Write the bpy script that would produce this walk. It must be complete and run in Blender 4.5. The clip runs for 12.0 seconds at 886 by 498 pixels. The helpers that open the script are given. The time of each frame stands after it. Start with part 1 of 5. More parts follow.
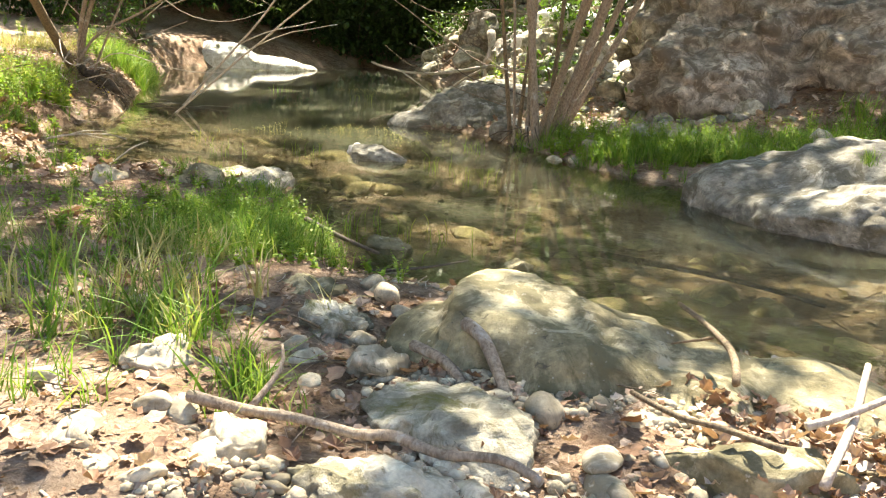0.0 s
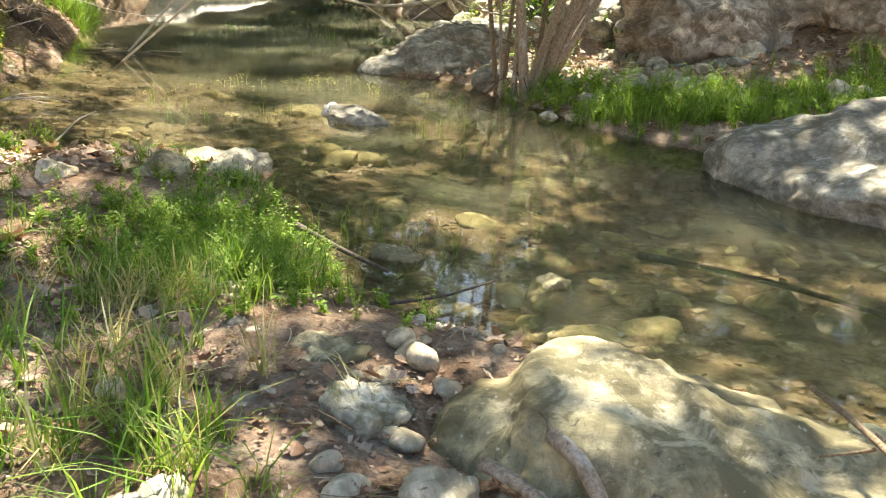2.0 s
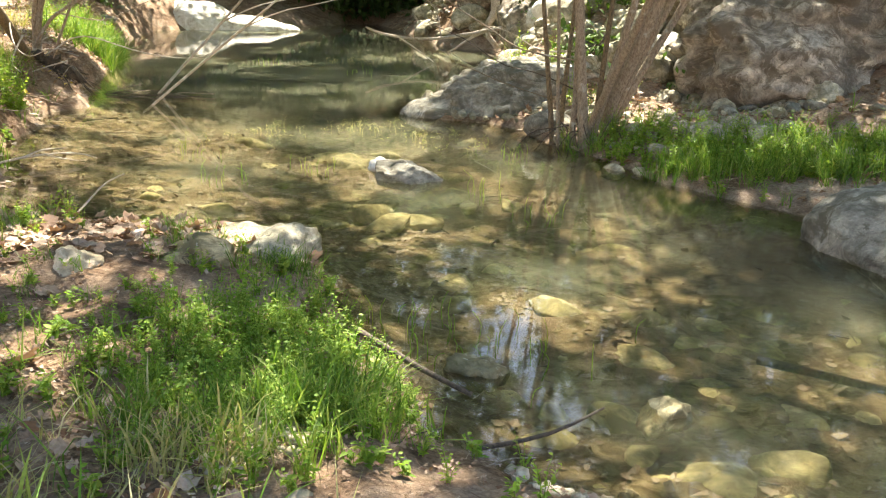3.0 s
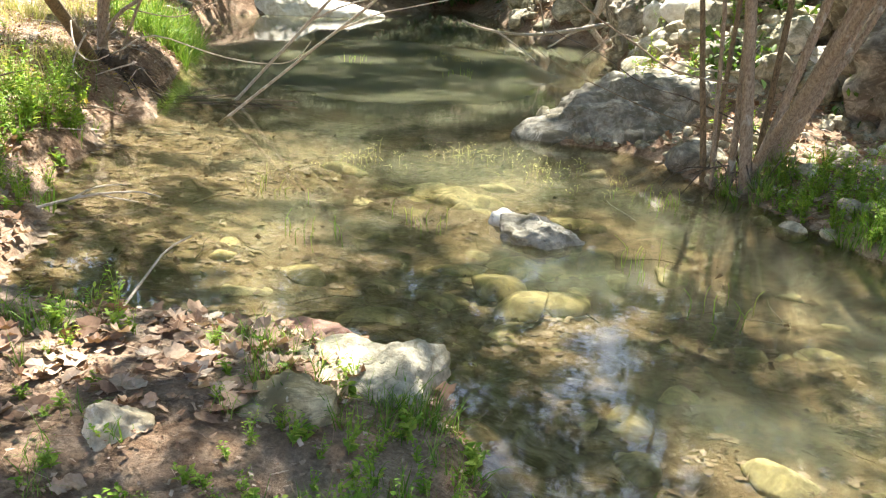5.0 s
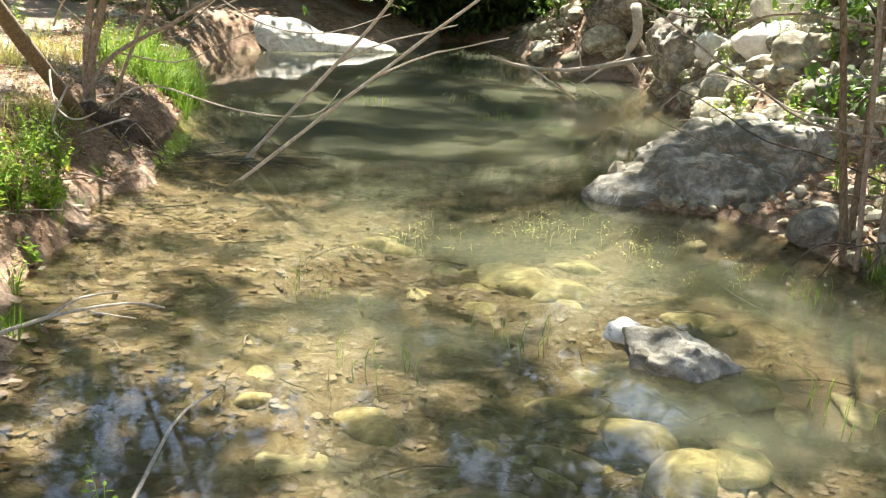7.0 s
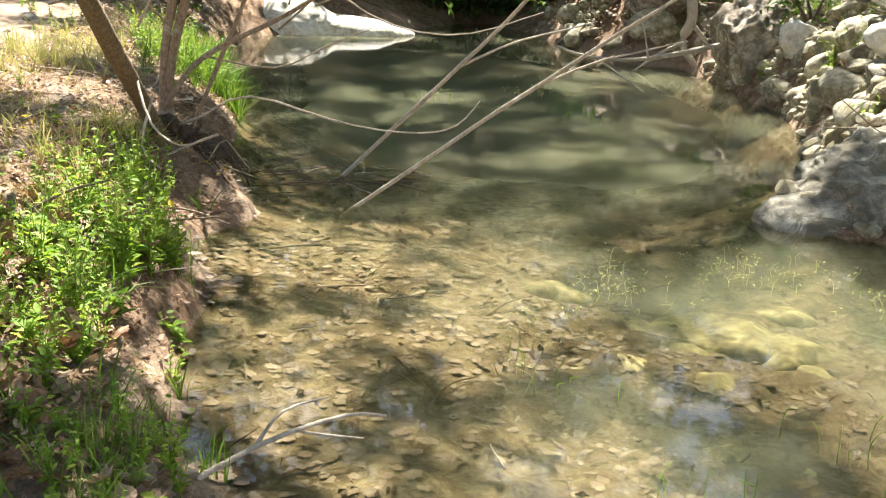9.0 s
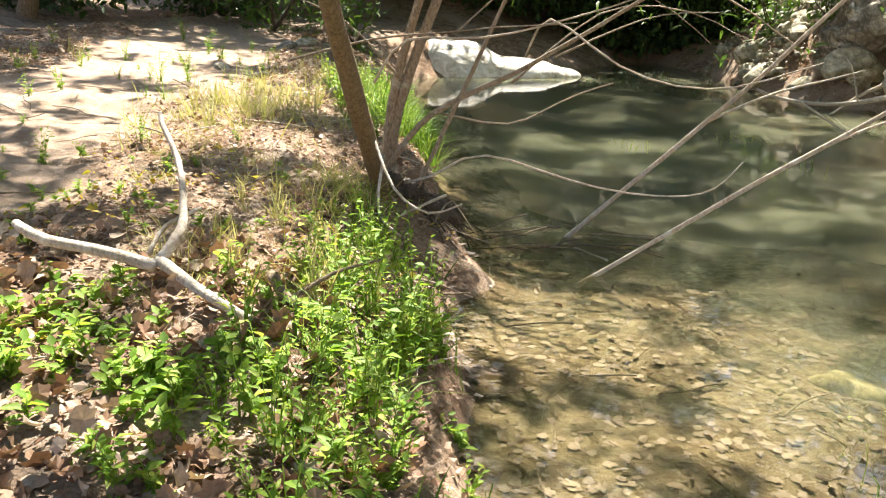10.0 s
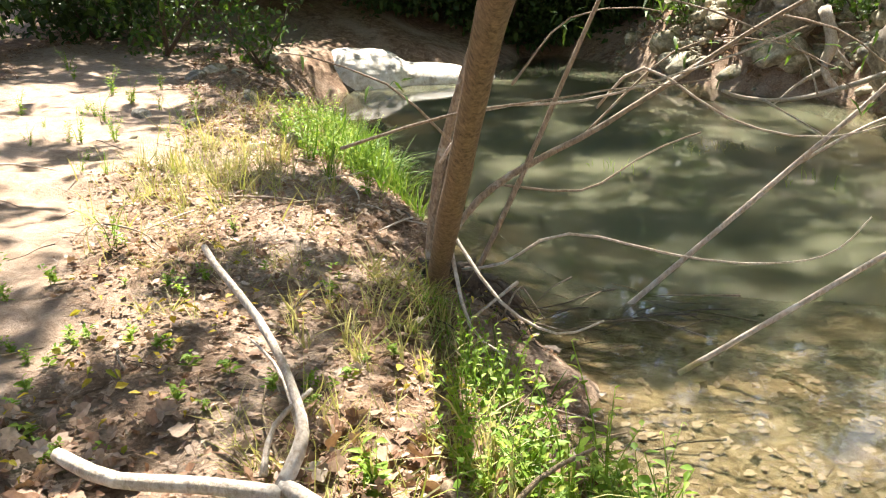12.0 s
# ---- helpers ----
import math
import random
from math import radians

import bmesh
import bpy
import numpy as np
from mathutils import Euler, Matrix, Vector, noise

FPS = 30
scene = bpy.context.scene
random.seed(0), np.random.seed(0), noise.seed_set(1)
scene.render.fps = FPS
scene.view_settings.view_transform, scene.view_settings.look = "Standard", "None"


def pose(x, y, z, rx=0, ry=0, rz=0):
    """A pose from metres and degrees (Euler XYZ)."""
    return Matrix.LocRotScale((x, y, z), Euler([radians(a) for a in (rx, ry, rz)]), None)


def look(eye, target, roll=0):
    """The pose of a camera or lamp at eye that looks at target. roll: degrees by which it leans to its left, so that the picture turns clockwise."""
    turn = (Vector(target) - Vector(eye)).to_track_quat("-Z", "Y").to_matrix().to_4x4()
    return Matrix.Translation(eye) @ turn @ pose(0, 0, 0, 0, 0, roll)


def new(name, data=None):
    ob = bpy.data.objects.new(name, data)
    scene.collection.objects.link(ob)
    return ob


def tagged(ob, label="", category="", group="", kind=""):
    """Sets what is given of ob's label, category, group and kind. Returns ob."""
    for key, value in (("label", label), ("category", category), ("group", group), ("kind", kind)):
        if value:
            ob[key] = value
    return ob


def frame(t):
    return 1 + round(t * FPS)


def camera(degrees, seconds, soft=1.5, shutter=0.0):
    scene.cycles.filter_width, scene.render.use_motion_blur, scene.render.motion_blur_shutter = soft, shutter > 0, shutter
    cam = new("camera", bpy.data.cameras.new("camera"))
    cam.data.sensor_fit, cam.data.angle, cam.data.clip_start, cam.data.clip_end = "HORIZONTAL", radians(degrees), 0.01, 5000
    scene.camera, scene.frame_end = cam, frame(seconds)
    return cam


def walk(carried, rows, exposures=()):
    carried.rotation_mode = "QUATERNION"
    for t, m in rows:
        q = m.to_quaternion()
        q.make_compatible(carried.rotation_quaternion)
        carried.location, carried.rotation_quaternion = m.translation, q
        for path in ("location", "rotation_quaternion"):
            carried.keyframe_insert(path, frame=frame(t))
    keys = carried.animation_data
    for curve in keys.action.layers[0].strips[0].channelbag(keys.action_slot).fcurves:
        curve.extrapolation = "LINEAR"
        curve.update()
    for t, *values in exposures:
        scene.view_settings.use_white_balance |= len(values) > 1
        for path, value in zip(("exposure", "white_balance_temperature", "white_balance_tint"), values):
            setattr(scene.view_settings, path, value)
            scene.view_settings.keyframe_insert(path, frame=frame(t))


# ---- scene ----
cam = camera(51.2, 12.0, soft=1.15)
PATH = [
    (0, (1.112, -0.64, 1.403), (1.015, 1.303, 0.937), 3.1),
    (0.5, (0.989, -0.403, 1.366), (0.998, 1.523, 0.827), 3.6),
    (1, (0.846, -0.228, 1.492), (0.858, 1.672, 0.868), 3.6),
    (1.5, (0.777, 0.048, 1.523), (0.796, 1.946, 0.894), 3.5),
    (2, (0.679, 0.345, 1.655), (0.696, 2.244, 1.028), 2.8),
    (2.5, (0.561, 0.674, 1.674), (0.516, 2.589, 1.097), 2.3),
    (3, (0.366, 1.23, 1.791), (0.329, 3.142, 1.205), 2.3),
    (5, (-0.223, 2.946, 1.96), (-0.397, 4.833, 1.321), 3.2),
    (5.5, (-0.562, 3.406, 2.031), (-0.717, 5.321, 1.475), 2.6),
    (6, (-0.684, 3.923, 1.962), (-0.838, 5.843, 1.426), 2.3),
    (6.5, (-0.82, 4.3, 1.898), (-0.991, 6.212, 1.337), 2.2),
    (8.5, (-1.992, 5.551, 1.943), (-2.085, 7.452, 1.327), 2.7),
    (9, (-2.606, 5.81, 1.959), (-2.671, 7.706, 1.326), 2.5),
    (9.5, (-3.075, 6.124, 1.977), (-3.223, 8.027, 1.377), 1.5),
    (10, (-3.511, 6.38, 1.993), (-3.84, 8.268, 1.422), 1.2),
    (10.5, (-3.841, 6.679, 2.037), (-4.128, 8.57, 1.452), 1.1),
    (11, (-3.965, 6.995, 2.064), (-4.203, 8.901, 1.508), 0.3),
    (11.5, (-4.397, 7.278, 2.07), (-4.578, 9.192, 1.518), -0.2),
    (12, (-4.941, 7.562, 2.329), (-4.974, 9.469, 1.725), -2.0),
]
EXPOSURES = [(0.0, 2.55, 7000, 8), (1.0, 2.4, 7000, 8), (2.0, 2.6, 7000, 7), (3.0, 2.7, 6900, 7), (5.0, 2.55, 6450, 8), (6.5, 2.5, 6350, 9), (8.5, 2.3, 6450, 8), (12.0, 2.3, 6500, 12)]
walk(cam, [(t, look(eye, target, roll)) for t, eye, target, roll in PATH], EXPOSURES)

# ---- world and sun ----
SUN = Vector((0.04, 0.72, 1.0)).normalized()      # towards the sun
world = bpy.data.worlds.new("sky")
scene.world = world
world.use_nodes = True
wn = world.node_tree
sky = wn.nodes.new("ShaderNodeTexSky")
sky.sky_type, sky.sun_disc = "NISHITA", False
sky.sun_elevation, sky.sun_rotation = math.asin(SUN.z), math.atan2(SUN.x, SUN.y)
wn.nodes["Background"].inputs["Strength"].default_value = 0.095
wn.links.new(sky.outputs[0], wn.nodes["Background"].inputs["Color"])
sun_data = bpy.data.lights.new("sun", "SUN")
sun_data.energy, sun_data.angle, sun_data.color = 5.0, radians(0.9), (1.0, 0.94, 0.83)
sun = new("sun", sun_data)
sun.matrix_world = look(tuple(SUN * 40), (0, 0, 0))


# ---- materials ----
def nodes_of(name):
    mat = bpy.data.materials.new(name)
    mat.use_nodes = True
    nt = mat.node_tree
    return mat, nt, nt.nodes["Principled BSDF"]


def noise_at(nt, scale, detail=5.0, rough=0.6, coords=None, distort=0.0):
    n = nt.nodes.new("ShaderNodeTexNoise")
    n.inputs["Scale"].default_value, n.inputs["Detail"].default_value = scale, detail
    n.inputs["Roughness"].default_value, n.inputs["Distortion"].default_value = rough, distort
    if coords is not None:
        nt.links.new(coords, n.inputs["Vector"])
    return n.outputs["Fac"]


def ramp(nt, fac, stops, mode="LINEAR"):
    r = nt.nodes.new("ShaderNodeValToRGB")
    r.color_ramp.interpolation = mode
    el = r.color_ramp.elements
    while len(el) < len(stops):
        el.new(0.5)
    for e, (p, c) in zip(el, stops):
        e.position, e.color = p, (*c, 1) if len(c) == 3 else c
    nt.links.new(fac, r.inputs["Fac"])
    return r.outputs["Color"]


def blend(nt, fac, a, b, mode="MIX"):
    m = nt.nodes.new("ShaderNodeMix")
    m.data_type, m.blend_type = "RGBA", mode
    for sock, v in ((m.inputs[0], fac), (m.inputs[6], a), (m.inputs[7], b)):
        if isinstance(v, (int, float)):
            sock.default_value = v
        elif isinstance(v, tuple):
            sock.default_value = (*v, 1)
        else:
            nt.links.new(v, sock)
    return m.outputs[2]


def bumped(nt, bsdf, height, strength, distance, normal=None):
    b = nt.nodes.new("ShaderNodeBump")
    b.inputs["Strength"].default_value, b.inputs["Distance"].default_value = strength, distance
    nt.links.new(height, b.inputs["Height"])
    if normal is not None:
        nt.links.new(normal, b.inputs["Normal"])
    nt.links.new(b.outputs[0], bsdf.inputs["Normal"])
    return b.outputs[0]


def world_place(nt):
    return nt.nodes.new("ShaderNodeNewGeometry").outputs["Position"]


def rock_material(name, dark, mid, light, stain, stain_from=0.52, moss=None, moss_from=0.62, rough=0.9, streaks=0.0, bump=1.0):
    """Limestone: mottled at two scales, with stained patches, lichen specks and moss."""
    mat, nt, b = nodes_of(name)
    pos = world_place(nt)
    big = noise_at(nt, 1.7, 6, 0.62, pos, 0.6)
    fine = noise_at(nt, 16, 8, 0.7, pos)
    grit = noise_at(nt, 90, 4, 0.7, pos)
    col = ramp(nt, big, [(0.3, dark), (0.5, mid), (0.68, light)])
    col = blend(nt, 0.75, col, ramp(nt, fine, [(0.3, (0.28, 0.27, 0.25)), (0.52, (0.5, 0.5, 0.5)), (0.72, (0.8, 0.78, 0.74))]), "OVERLAY")
    mottle = noise_at(nt, 5.5, 8, 0.68, pos, 0.7)
    col = blend(nt, 0.9, col, ramp(nt, mottle, [(0.33, (0.2, 0.19, 0.17)), (0.5, (0.47, 0.47, 0.46)), (0.66, (0.82, 0.8, 0.76))]), "OVERLAY")
    patch = noise_at(nt, 3.1, 7, 0.7, pos, 1.2)
    col = blend(nt, ramp(nt, patch, [(stain_from, (0, 0, 0)), (stain_from + 0.07, (0.85, 0.85, 0.85))]), col, stain)
    speck = noise_at(nt, 34, 3, 0.55, pos)
    col = blend(nt, ramp(nt, speck, [(0.66, (0, 0, 0)), (0.74, (0.4, 0.4, 0.4))]), col, (0.62, 0.6, 0.52))
    scar = noise_at(nt, 2.7, 9, 0.68, pos, 1.5)
    col = blend(nt, ramp(nt, scar, [(0.6, (0, 0, 0)), (0.66, (0.7, 0.7, 0.7))]), col, light)
    pits = noise_at(nt, 22, 5, 0.6, pos, 0.8)
    col = blend(nt, ramp(nt, pits, [(0.3, (0.8, 0.8, 0.8)), (0.36, (0, 0, 0))]), col, (0.07, 0.065, 0.05))
    if streaks:
        w = nt.nodes.new("ShaderNodeTexWave")
        w.inputs["Scale"].default_value, w.inputs["Distortion"].default_value, w.inputs["Detail"].default_value = 0.7, 16, 6
        w.bands_direction = "Z"
        nt.links.new(pos, w.inputs["Vector"])
        col = blend(nt, ramp(nt, w.outputs["Fac"], [(0.55, (0, 0, 0)), (0.9, (streaks,) * 3)]), col, (0.1, 0.085, 0.07))
    if moss:
        mn = noise_at(nt, 2.3, 8, 0.75, pos, 0.5)
        col = blend(nt, ramp(nt, mn, [(moss_from, (0, 0, 0)), (moss_from + 0.08, (0.9, 0.9, 0.9))]), col, moss)
    nt.links.new(col, b.inputs["Base Color"])
    b.inputs["Roughness"].default_value = rough
    b.inputs["Specular IOR Level"].default_value = 0.25
    h = blend(nt, 0.35, fine, grit)
    h = blend(nt, 0.3, h, pits)
    bumped(nt, b, h, 0.75 * bump, 0.03)
    return mat


def leafy(name, hues, gloss=0.25, through_light=0.4):
    """Leaves and blades: colour varies from leaf to leaf, part of the light passes through."""
    mat, nt, b = nodes_of(name)
    geo = nt.nodes.new("ShaderNodeNewGeometry")
    col = ramp(nt, geo.outputs["Random Per Island"], [(i / max(1, len(hues) - 1), h) for i, h in enumerate(hues)])
    mott = noise_at(nt, 60, 3, 0.6, geo.outputs["Position"])
    col = blend(nt, 0.5, col, ramp(nt, mott, [(0.3, (0.3, 0.3, 0.3)), (0.7, (0.7, 0.7, 0.7))]), "OVERLAY")
    nt.links.new(col, b.inputs["Base Color"])
    b.inputs["Roughness"].default_value = 0.55
    b.inputs["Specular IOR Level"].default_value = gloss
    tr = nt.nodes.new("ShaderNodeBsdfTranslucent")
    nt.links.new(blend(nt, 0.6, col, (1.0, 0.95, 0.35), "MULTIPLY"), tr.inputs["Color"])
    mix = nt.nodes.new("ShaderNodeMixShader")
    mix.inputs[0].default_value = through_light
    nt.links.new(b.outputs[0], mix.inputs[1])
    nt.links.new(tr.outputs[0], mix.inputs[2])
    nt.links.new(mix.outputs[0], nt.nodes["Material Output"].inputs["Surface"])
    return mat


def bark_material(name, dark, light, lichen=(0.5, 0.48, 0.42), amount=0.6):
    mat, nt, b = nodes_of(name)
    pos = world_place(nt)
    stretch = nt.nodes.new("ShaderNodeMapping")
    stretch.inputs["Scale"].default_value = (0.8, 0.8, 0.35)
    nt.links.new(pos, stretch.inputs["Vector"])
    grain = noise_at(nt, 70, 6, 0.7, stretch.outputs[0], 0.4)
    blot = noise_at(nt, 7, 5, 0.65, pos, 0.5)
    col = ramp(nt, grain, [(0.35, dark), (0.65, light)])
    col = blend(nt, ramp(nt, blot, [(amount, (0, 0, 0)), (amount + 0.1, (0.8, 0.8, 0.8))]), col, lichen)
    nt.links.new(col, b.inputs["Base Color"])
    b.inputs["Roughness"].default_value = 0.85
    bumped(nt, b, grain, 0.8, 0.012)
    return mat


def ground_material():
    """Soil, litter crumbs and gravel on land; silt with algae where the sheet lies under the water level."""
    mat, nt, b = nodes_of("soil and silt")
    pos = world_place(nt)
    sep = nt.nodes.new("ShaderNodeSeparateXYZ")
    nt.links.new(pos, sep.inputs[0])
    big = noise_at(nt, 0.9, 6, 0.65, pos, 0.4)
    mid = noise_at(nt, 7, 7, 0.7, pos, 0.8)
    fine = noise_at(nt, 45, 6, 0.75, pos)
    soil = ramp(nt, mid, [(0.28, (0.075, 0.045, 0.028)), (0.48, (0.2, 0.128, 0.082)), (0.66, (0.35, 0.25, 0.175)), (0.8, (0.5, 0.39, 0.29))])
    soil = blend(nt, 0.8, soil, ramp(nt, fine, [(0.3, (0.18, 0.17, 0.16)), (0.5, (0.5, 0.5, 0.5)), (0.72, (0.85, 0.82, 0.76))]), "OVERLAY")
    pale = ramp(nt, big, [(0.45, (0, 0, 0)), (0.62, (0.7, 0.7, 0.7))])
    soil = blend(nt, pale, soil, ramp(nt, fine, [(0.35, (0.27, 0.2, 0.145)), (0.65, (0.5, 0.41, 0.32))]))
    silt = ramp(nt, mid, [(0.3, (0.06, 0.044, 0.024)), (0.44, (0.18, 0.14, 0.08)), (0.56, (0.34, 0.28, 0.18)), (0.72, (0.48, 0.42, 0.29))])
    silt = blend(nt, ramp(nt, big, [(0.4, (0, 0, 0)), (0.6, (0.8, 0.8, 0.8))]), silt, ramp(nt, fine, [(0.3, (0.11, 0.078, 0.052)), (0.7, (0.34, 0.265, 0.185))]))
    path = nt.nodes.new("ShaderNodeAttribute")
    path.attribute_name = "trail"
    dust = ramp(nt, mid, [(0.3, (0.24, 0.165, 0.115)), (0.5, (0.36, 0.265, 0.195)), (0.7, (0.46, 0.365, 0.285))])
    soil = blend(nt, path.outputs["Fac"], soil, blend(nt, 0.4, dust, ramp(nt, fine, [(0.3, (0.3, 0.28, 0.26)), (0.7, (0.75, 0.73, 0.7))]), "OVERLAY"))
    depth = nt.nodes.new("ShaderNodeMapRange")
    depth.inputs[1].default_value, depth.inputs[2].default_value = -0.04, 0.03
    nt.links.new(sep.outputs[2], depth.inputs[0])
    col = blend(nt, depth.outputs[0], silt, soil)
    nt.links.new(col, b.inputs["Base Color"])
    b.inputs["Roughness"].default_value = 0.95
    b.inputs["Specular IOR Level"].default_value = 0.145
    bumped(nt, b, blend(nt, 0.5, mid, fine), 1.0, 0.04)
    return mat


def water_material():
    """Clear shallow water with a mirror film; the silt in it grows denser with the depth of the bed."""
    mat, nt, b = nodes_of("stream water")
    nt.nodes.remove(b)
    pos = world_place(nt)
    stretch = nt.nodes.new("ShaderNodeMapping")
    stretch.inputs["Scale"].default_value = (1.0, 1.6, 1.0)
    nt.links.new(pos, stretch.inputs["Vector"])
    bump = nt.nodes.new("ShaderNodeBump")
    bump.inputs["Strength"].default_value, bump.inputs["Distance"].default_value = 0.06, 0.012
    nt.links.new(noise_at(nt, 3.2, 3, 0.5, stretch.outputs[0], 0.7), bump.inputs["Height"])
    clear = nt.nodes.new("ShaderNodeBsdfTransparent")
    clear.inputs["Color"].default_value = (0.86, 0.835, 0.73, 1)
    silt = nt.nodes.new("ShaderNodeSubsurfaceScattering")
    silt.falloff = "BURLEY"
    silt.inputs["Color"].default_value = (0.14, 0.142, 0.085, 1)
    silt.inputs["Scale"].default_value = 0.8
    silt.inputs["Radius"].default_value = (1.0, 1.0, 0.8)
    att = nt.nodes.new("ShaderNodeAttribute")
    att.attribute_name = "turbidity"
    body = nt.nodes.new("ShaderNodeMixShader")
    nt.links.new(att.outputs["Fac"], body.inputs[0])
    nt.links.new(clear.outputs[0], body.inputs[1])
    nt.links.new(silt.outputs[0], body.inputs[2])
    film = nt.nodes.new("ShaderNodeBsdfGlossy")
    film.inputs["Roughness"].default_value = 0.03
    nt.links.new(bump.outputs[0], film.inputs["Normal"])
    fres = nt.nodes.new("ShaderNodeFresnel")
    fres.inputs["IOR"].default_value = 1.33
    nt.links.new(bump.outputs[0], fres.inputs["Normal"])
    mix = nt.nodes.new("ShaderNodeMixShader")
    nt.links.new(fres.outputs[0], mix.inputs[0])
    nt.links.new(body.outputs[0], mix.inputs[1])
    nt.links.new(film.outputs[0], mix.inputs[2])
    nt.links.new(mix.outputs[0], nt.nodes["Material Output"].inputs["Surface"])
    return mat


GROUND = ground_material()
WATER = water_material()
ROCK_FRONT = rock_material("smooth mossy limestone", (0.13, 0.108, 0.058), (0.26, 0.225, 0.135), (0.46, 0.41, 0.285), (0.12, 0.105, 0.055), 0.48, (0.11, 0.1, 0.035), 0.6, bump=0.7)
ROCK_PALE = rock_material("pale limestone", (0.2, 0.175, 0.125), (0.38, 0.345, 0.26), (0.56, 0.52, 0.43), (0.2, 0.175, 0.1), 0.52, (0.16, 0.15, 0.045), 0.57, bump=1.3)
ROCK_WHITE = rock_material("white weathered limestone", (0.5, 0.47, 0.42), (0.66, 0.63, 0.58), (0.78, 0.75, 0.7), (0.42, 0.38, 0.32), 0.62, bump=0.6)
ROCK_WALL = rock_material("grey-brown lichened cliff rock", (0.19, 0.165, 0.135), (0.36, 0.32, 0.265), (0.55, 0.5, 0.43), (0.15, 0.12, 0.085), 0.5, (0.2, 0.19, 0.05), 0.63, streaks=0.35, bump=1.6)
ROCK_GREY = rock_material("grey pitted limestone", (0.13, 0.12, 0.1), (0.25, 0.235, 0.2), (0.43, 0.41, 0.36), (0.13, 0.115, 0.08), 0.5, (0.13, 0.14, 0.05), 0.66, bump=1.2)
ROCK_ALGAE = rock_material("yellow algae-coated stone", (0.24, 0.21, 0.11), (0.41, 0.37, 0.21), (0.56, 0.52, 0.36), (0.27, 0.245, 0.14), 0.55, bump=0.5)
PEBBLE = rock_material("river pebble", (0.24, 0.195, 0.13), (0.44, 0.38, 0.28), (0.62, 0.56, 0.45), (0.24, 0.2, 0.13), 0.52, (0.22, 0.2, 0.08), 0.64, bump=0.5)
BARK_PALE = bark_material("pale grey-tan bark", (0.16, 0.115, 0.075), (0.4, 0.32, 0.235))
BARK_BROWN = bark_material("brown bark", (0.085, 0.06, 0.034), (0.27, 0.195, 0.115), (0.32, 0.27, 0.2), 0.66)
DEAD_WOOD = bark_material("sun-bleached dead wood", (0.3, 0.24, 0.18), (0.6, 0.52, 0.43), (0.66, 0.62, 0.55), 0.55)
DARK_WOOD = bark_material("damp dark wood", (0.035, 0.025, 0.018), (0.13, 0.095, 0.065), (0.2, 0.16, 0.12), 0.68)
GRASS = leafy("fresh grass", [(0.075, 0.16, 0.02), (0.13, 0.25, 0.03), (0.2, 0.32, 0.045), (0.09, 0.18, 0.025), (0.32, 0.39, 0.1), (0.12, 0.23, 0.028)], 0.2, 0.4)
GRASS_DRY = leafy("dry straw grass", [(0.38, 0.36, 0.13), (0.5, 0.44, 0.22), (0.3, 0.34, 0.08), (0.55, 0.5, 0.3)], 0.15, 0.35)
HERB = leafy("herb leaves", [(0.13, 0.24, 0.025), (0.21, 0.36, 0.04), (0.32, 0.45, 0.07), (0.17, 0.3, 0.04), (0.42, 0.48, 0.09)], 0.25, 0.5)
CANOPY = leafy("tree leaves", [(0.05, 0.1, 0.015), (0.08, 0.15, 0.02), (0.11, 0.19, 0.03), (0.06, 0.12, 0.03)], 0.3, 0.35)
# darker greens than the tree leaves: the far end's shade is in the colour
SHADED_LEAF = leafy("shrub leaves darkened for shade", [(0.03, 0.06, 0.012), (0.05, 0.09, 0.02), (0.07, 0.13, 0.03), (0.04, 0.07, 0.02)], 0.35, 0.3)
LITTER = leafy("dead brown leaves", [(0.16, 0.085, 0.05), (0.27, 0.165, 0.105), (0.36, 0.245, 0.165), (0.43, 0.32, 0.235), (0.22, 0.12, 0.07), (0.32, 0.2, 0.13), (0.5, 0.41, 0.325)], 0.2, 0.15)
LITTER_WET = leafy("sodden leaves", [(0.13, 0.085, 0.055), (0.2, 0.145, 0.1), (0.27, 0.205, 0.145), (0.3, 0.235, 0.17), (0.17, 0.115, 0.075), (0.24, 0.185, 0.125), (0.33, 0.265, 0.195)], 0.3, 0.05)
YELLOW_LEAF = leafy("yellowing leaves", [(0.5, 0.4, 0.05), (0.6, 0.45, 0.06), (0.36, 0.38, 0.05)], 0.2, 0.4)


# ---- numeric helpers ----
rng = np.random.default_rng(7)


def lattice(p, seed):
    """Smooth value noise, -1 to 1, at the points p (n, 3)."""
    i = np.floor(p).astype(np.int64)
    f = p - i
    u = f * f * (3 - 2 * f)
    out = np.zeros(len(p))
    for dx in (0, 1):
        for dy in (0, 1):
            for dz in (0, 1):
                h = (i[:, 0] + dx) * 374761393 + (i[:, 1] + dy) * 668265263 + (i[:, 2] + dz) * 2147483647 + seed * 1274126177
                h = (h ^ (h >> 13)) * 1274126177
                h = (h ^ (h >> 16)) & 0xFFFFFF
                w = (u[:, 0] if dx else 1 - u[:, 0]) * (u[:, 1] if dy else 1 - u[:, 1]) * (u[:, 2] if dz else 1 - u[:, 2])
                out += w * (h / 0x7FFFFF - 1)
    return out


def fbm(p, scale, octaves, seed, gain=0.5):
    p = np.asarray(p, float)
    out, amp = np.zeros(len(p)), 1.0
    for k in range(octaves):
        out += amp * lattice(p * scale * 2 ** k + 17.3 * k, seed + k)
        amp *= gain
    return out


def flat(x, y):
    return np.stack([np.asarray(x, float), np.asarray(y, float), np.zeros(len(x))], 1)


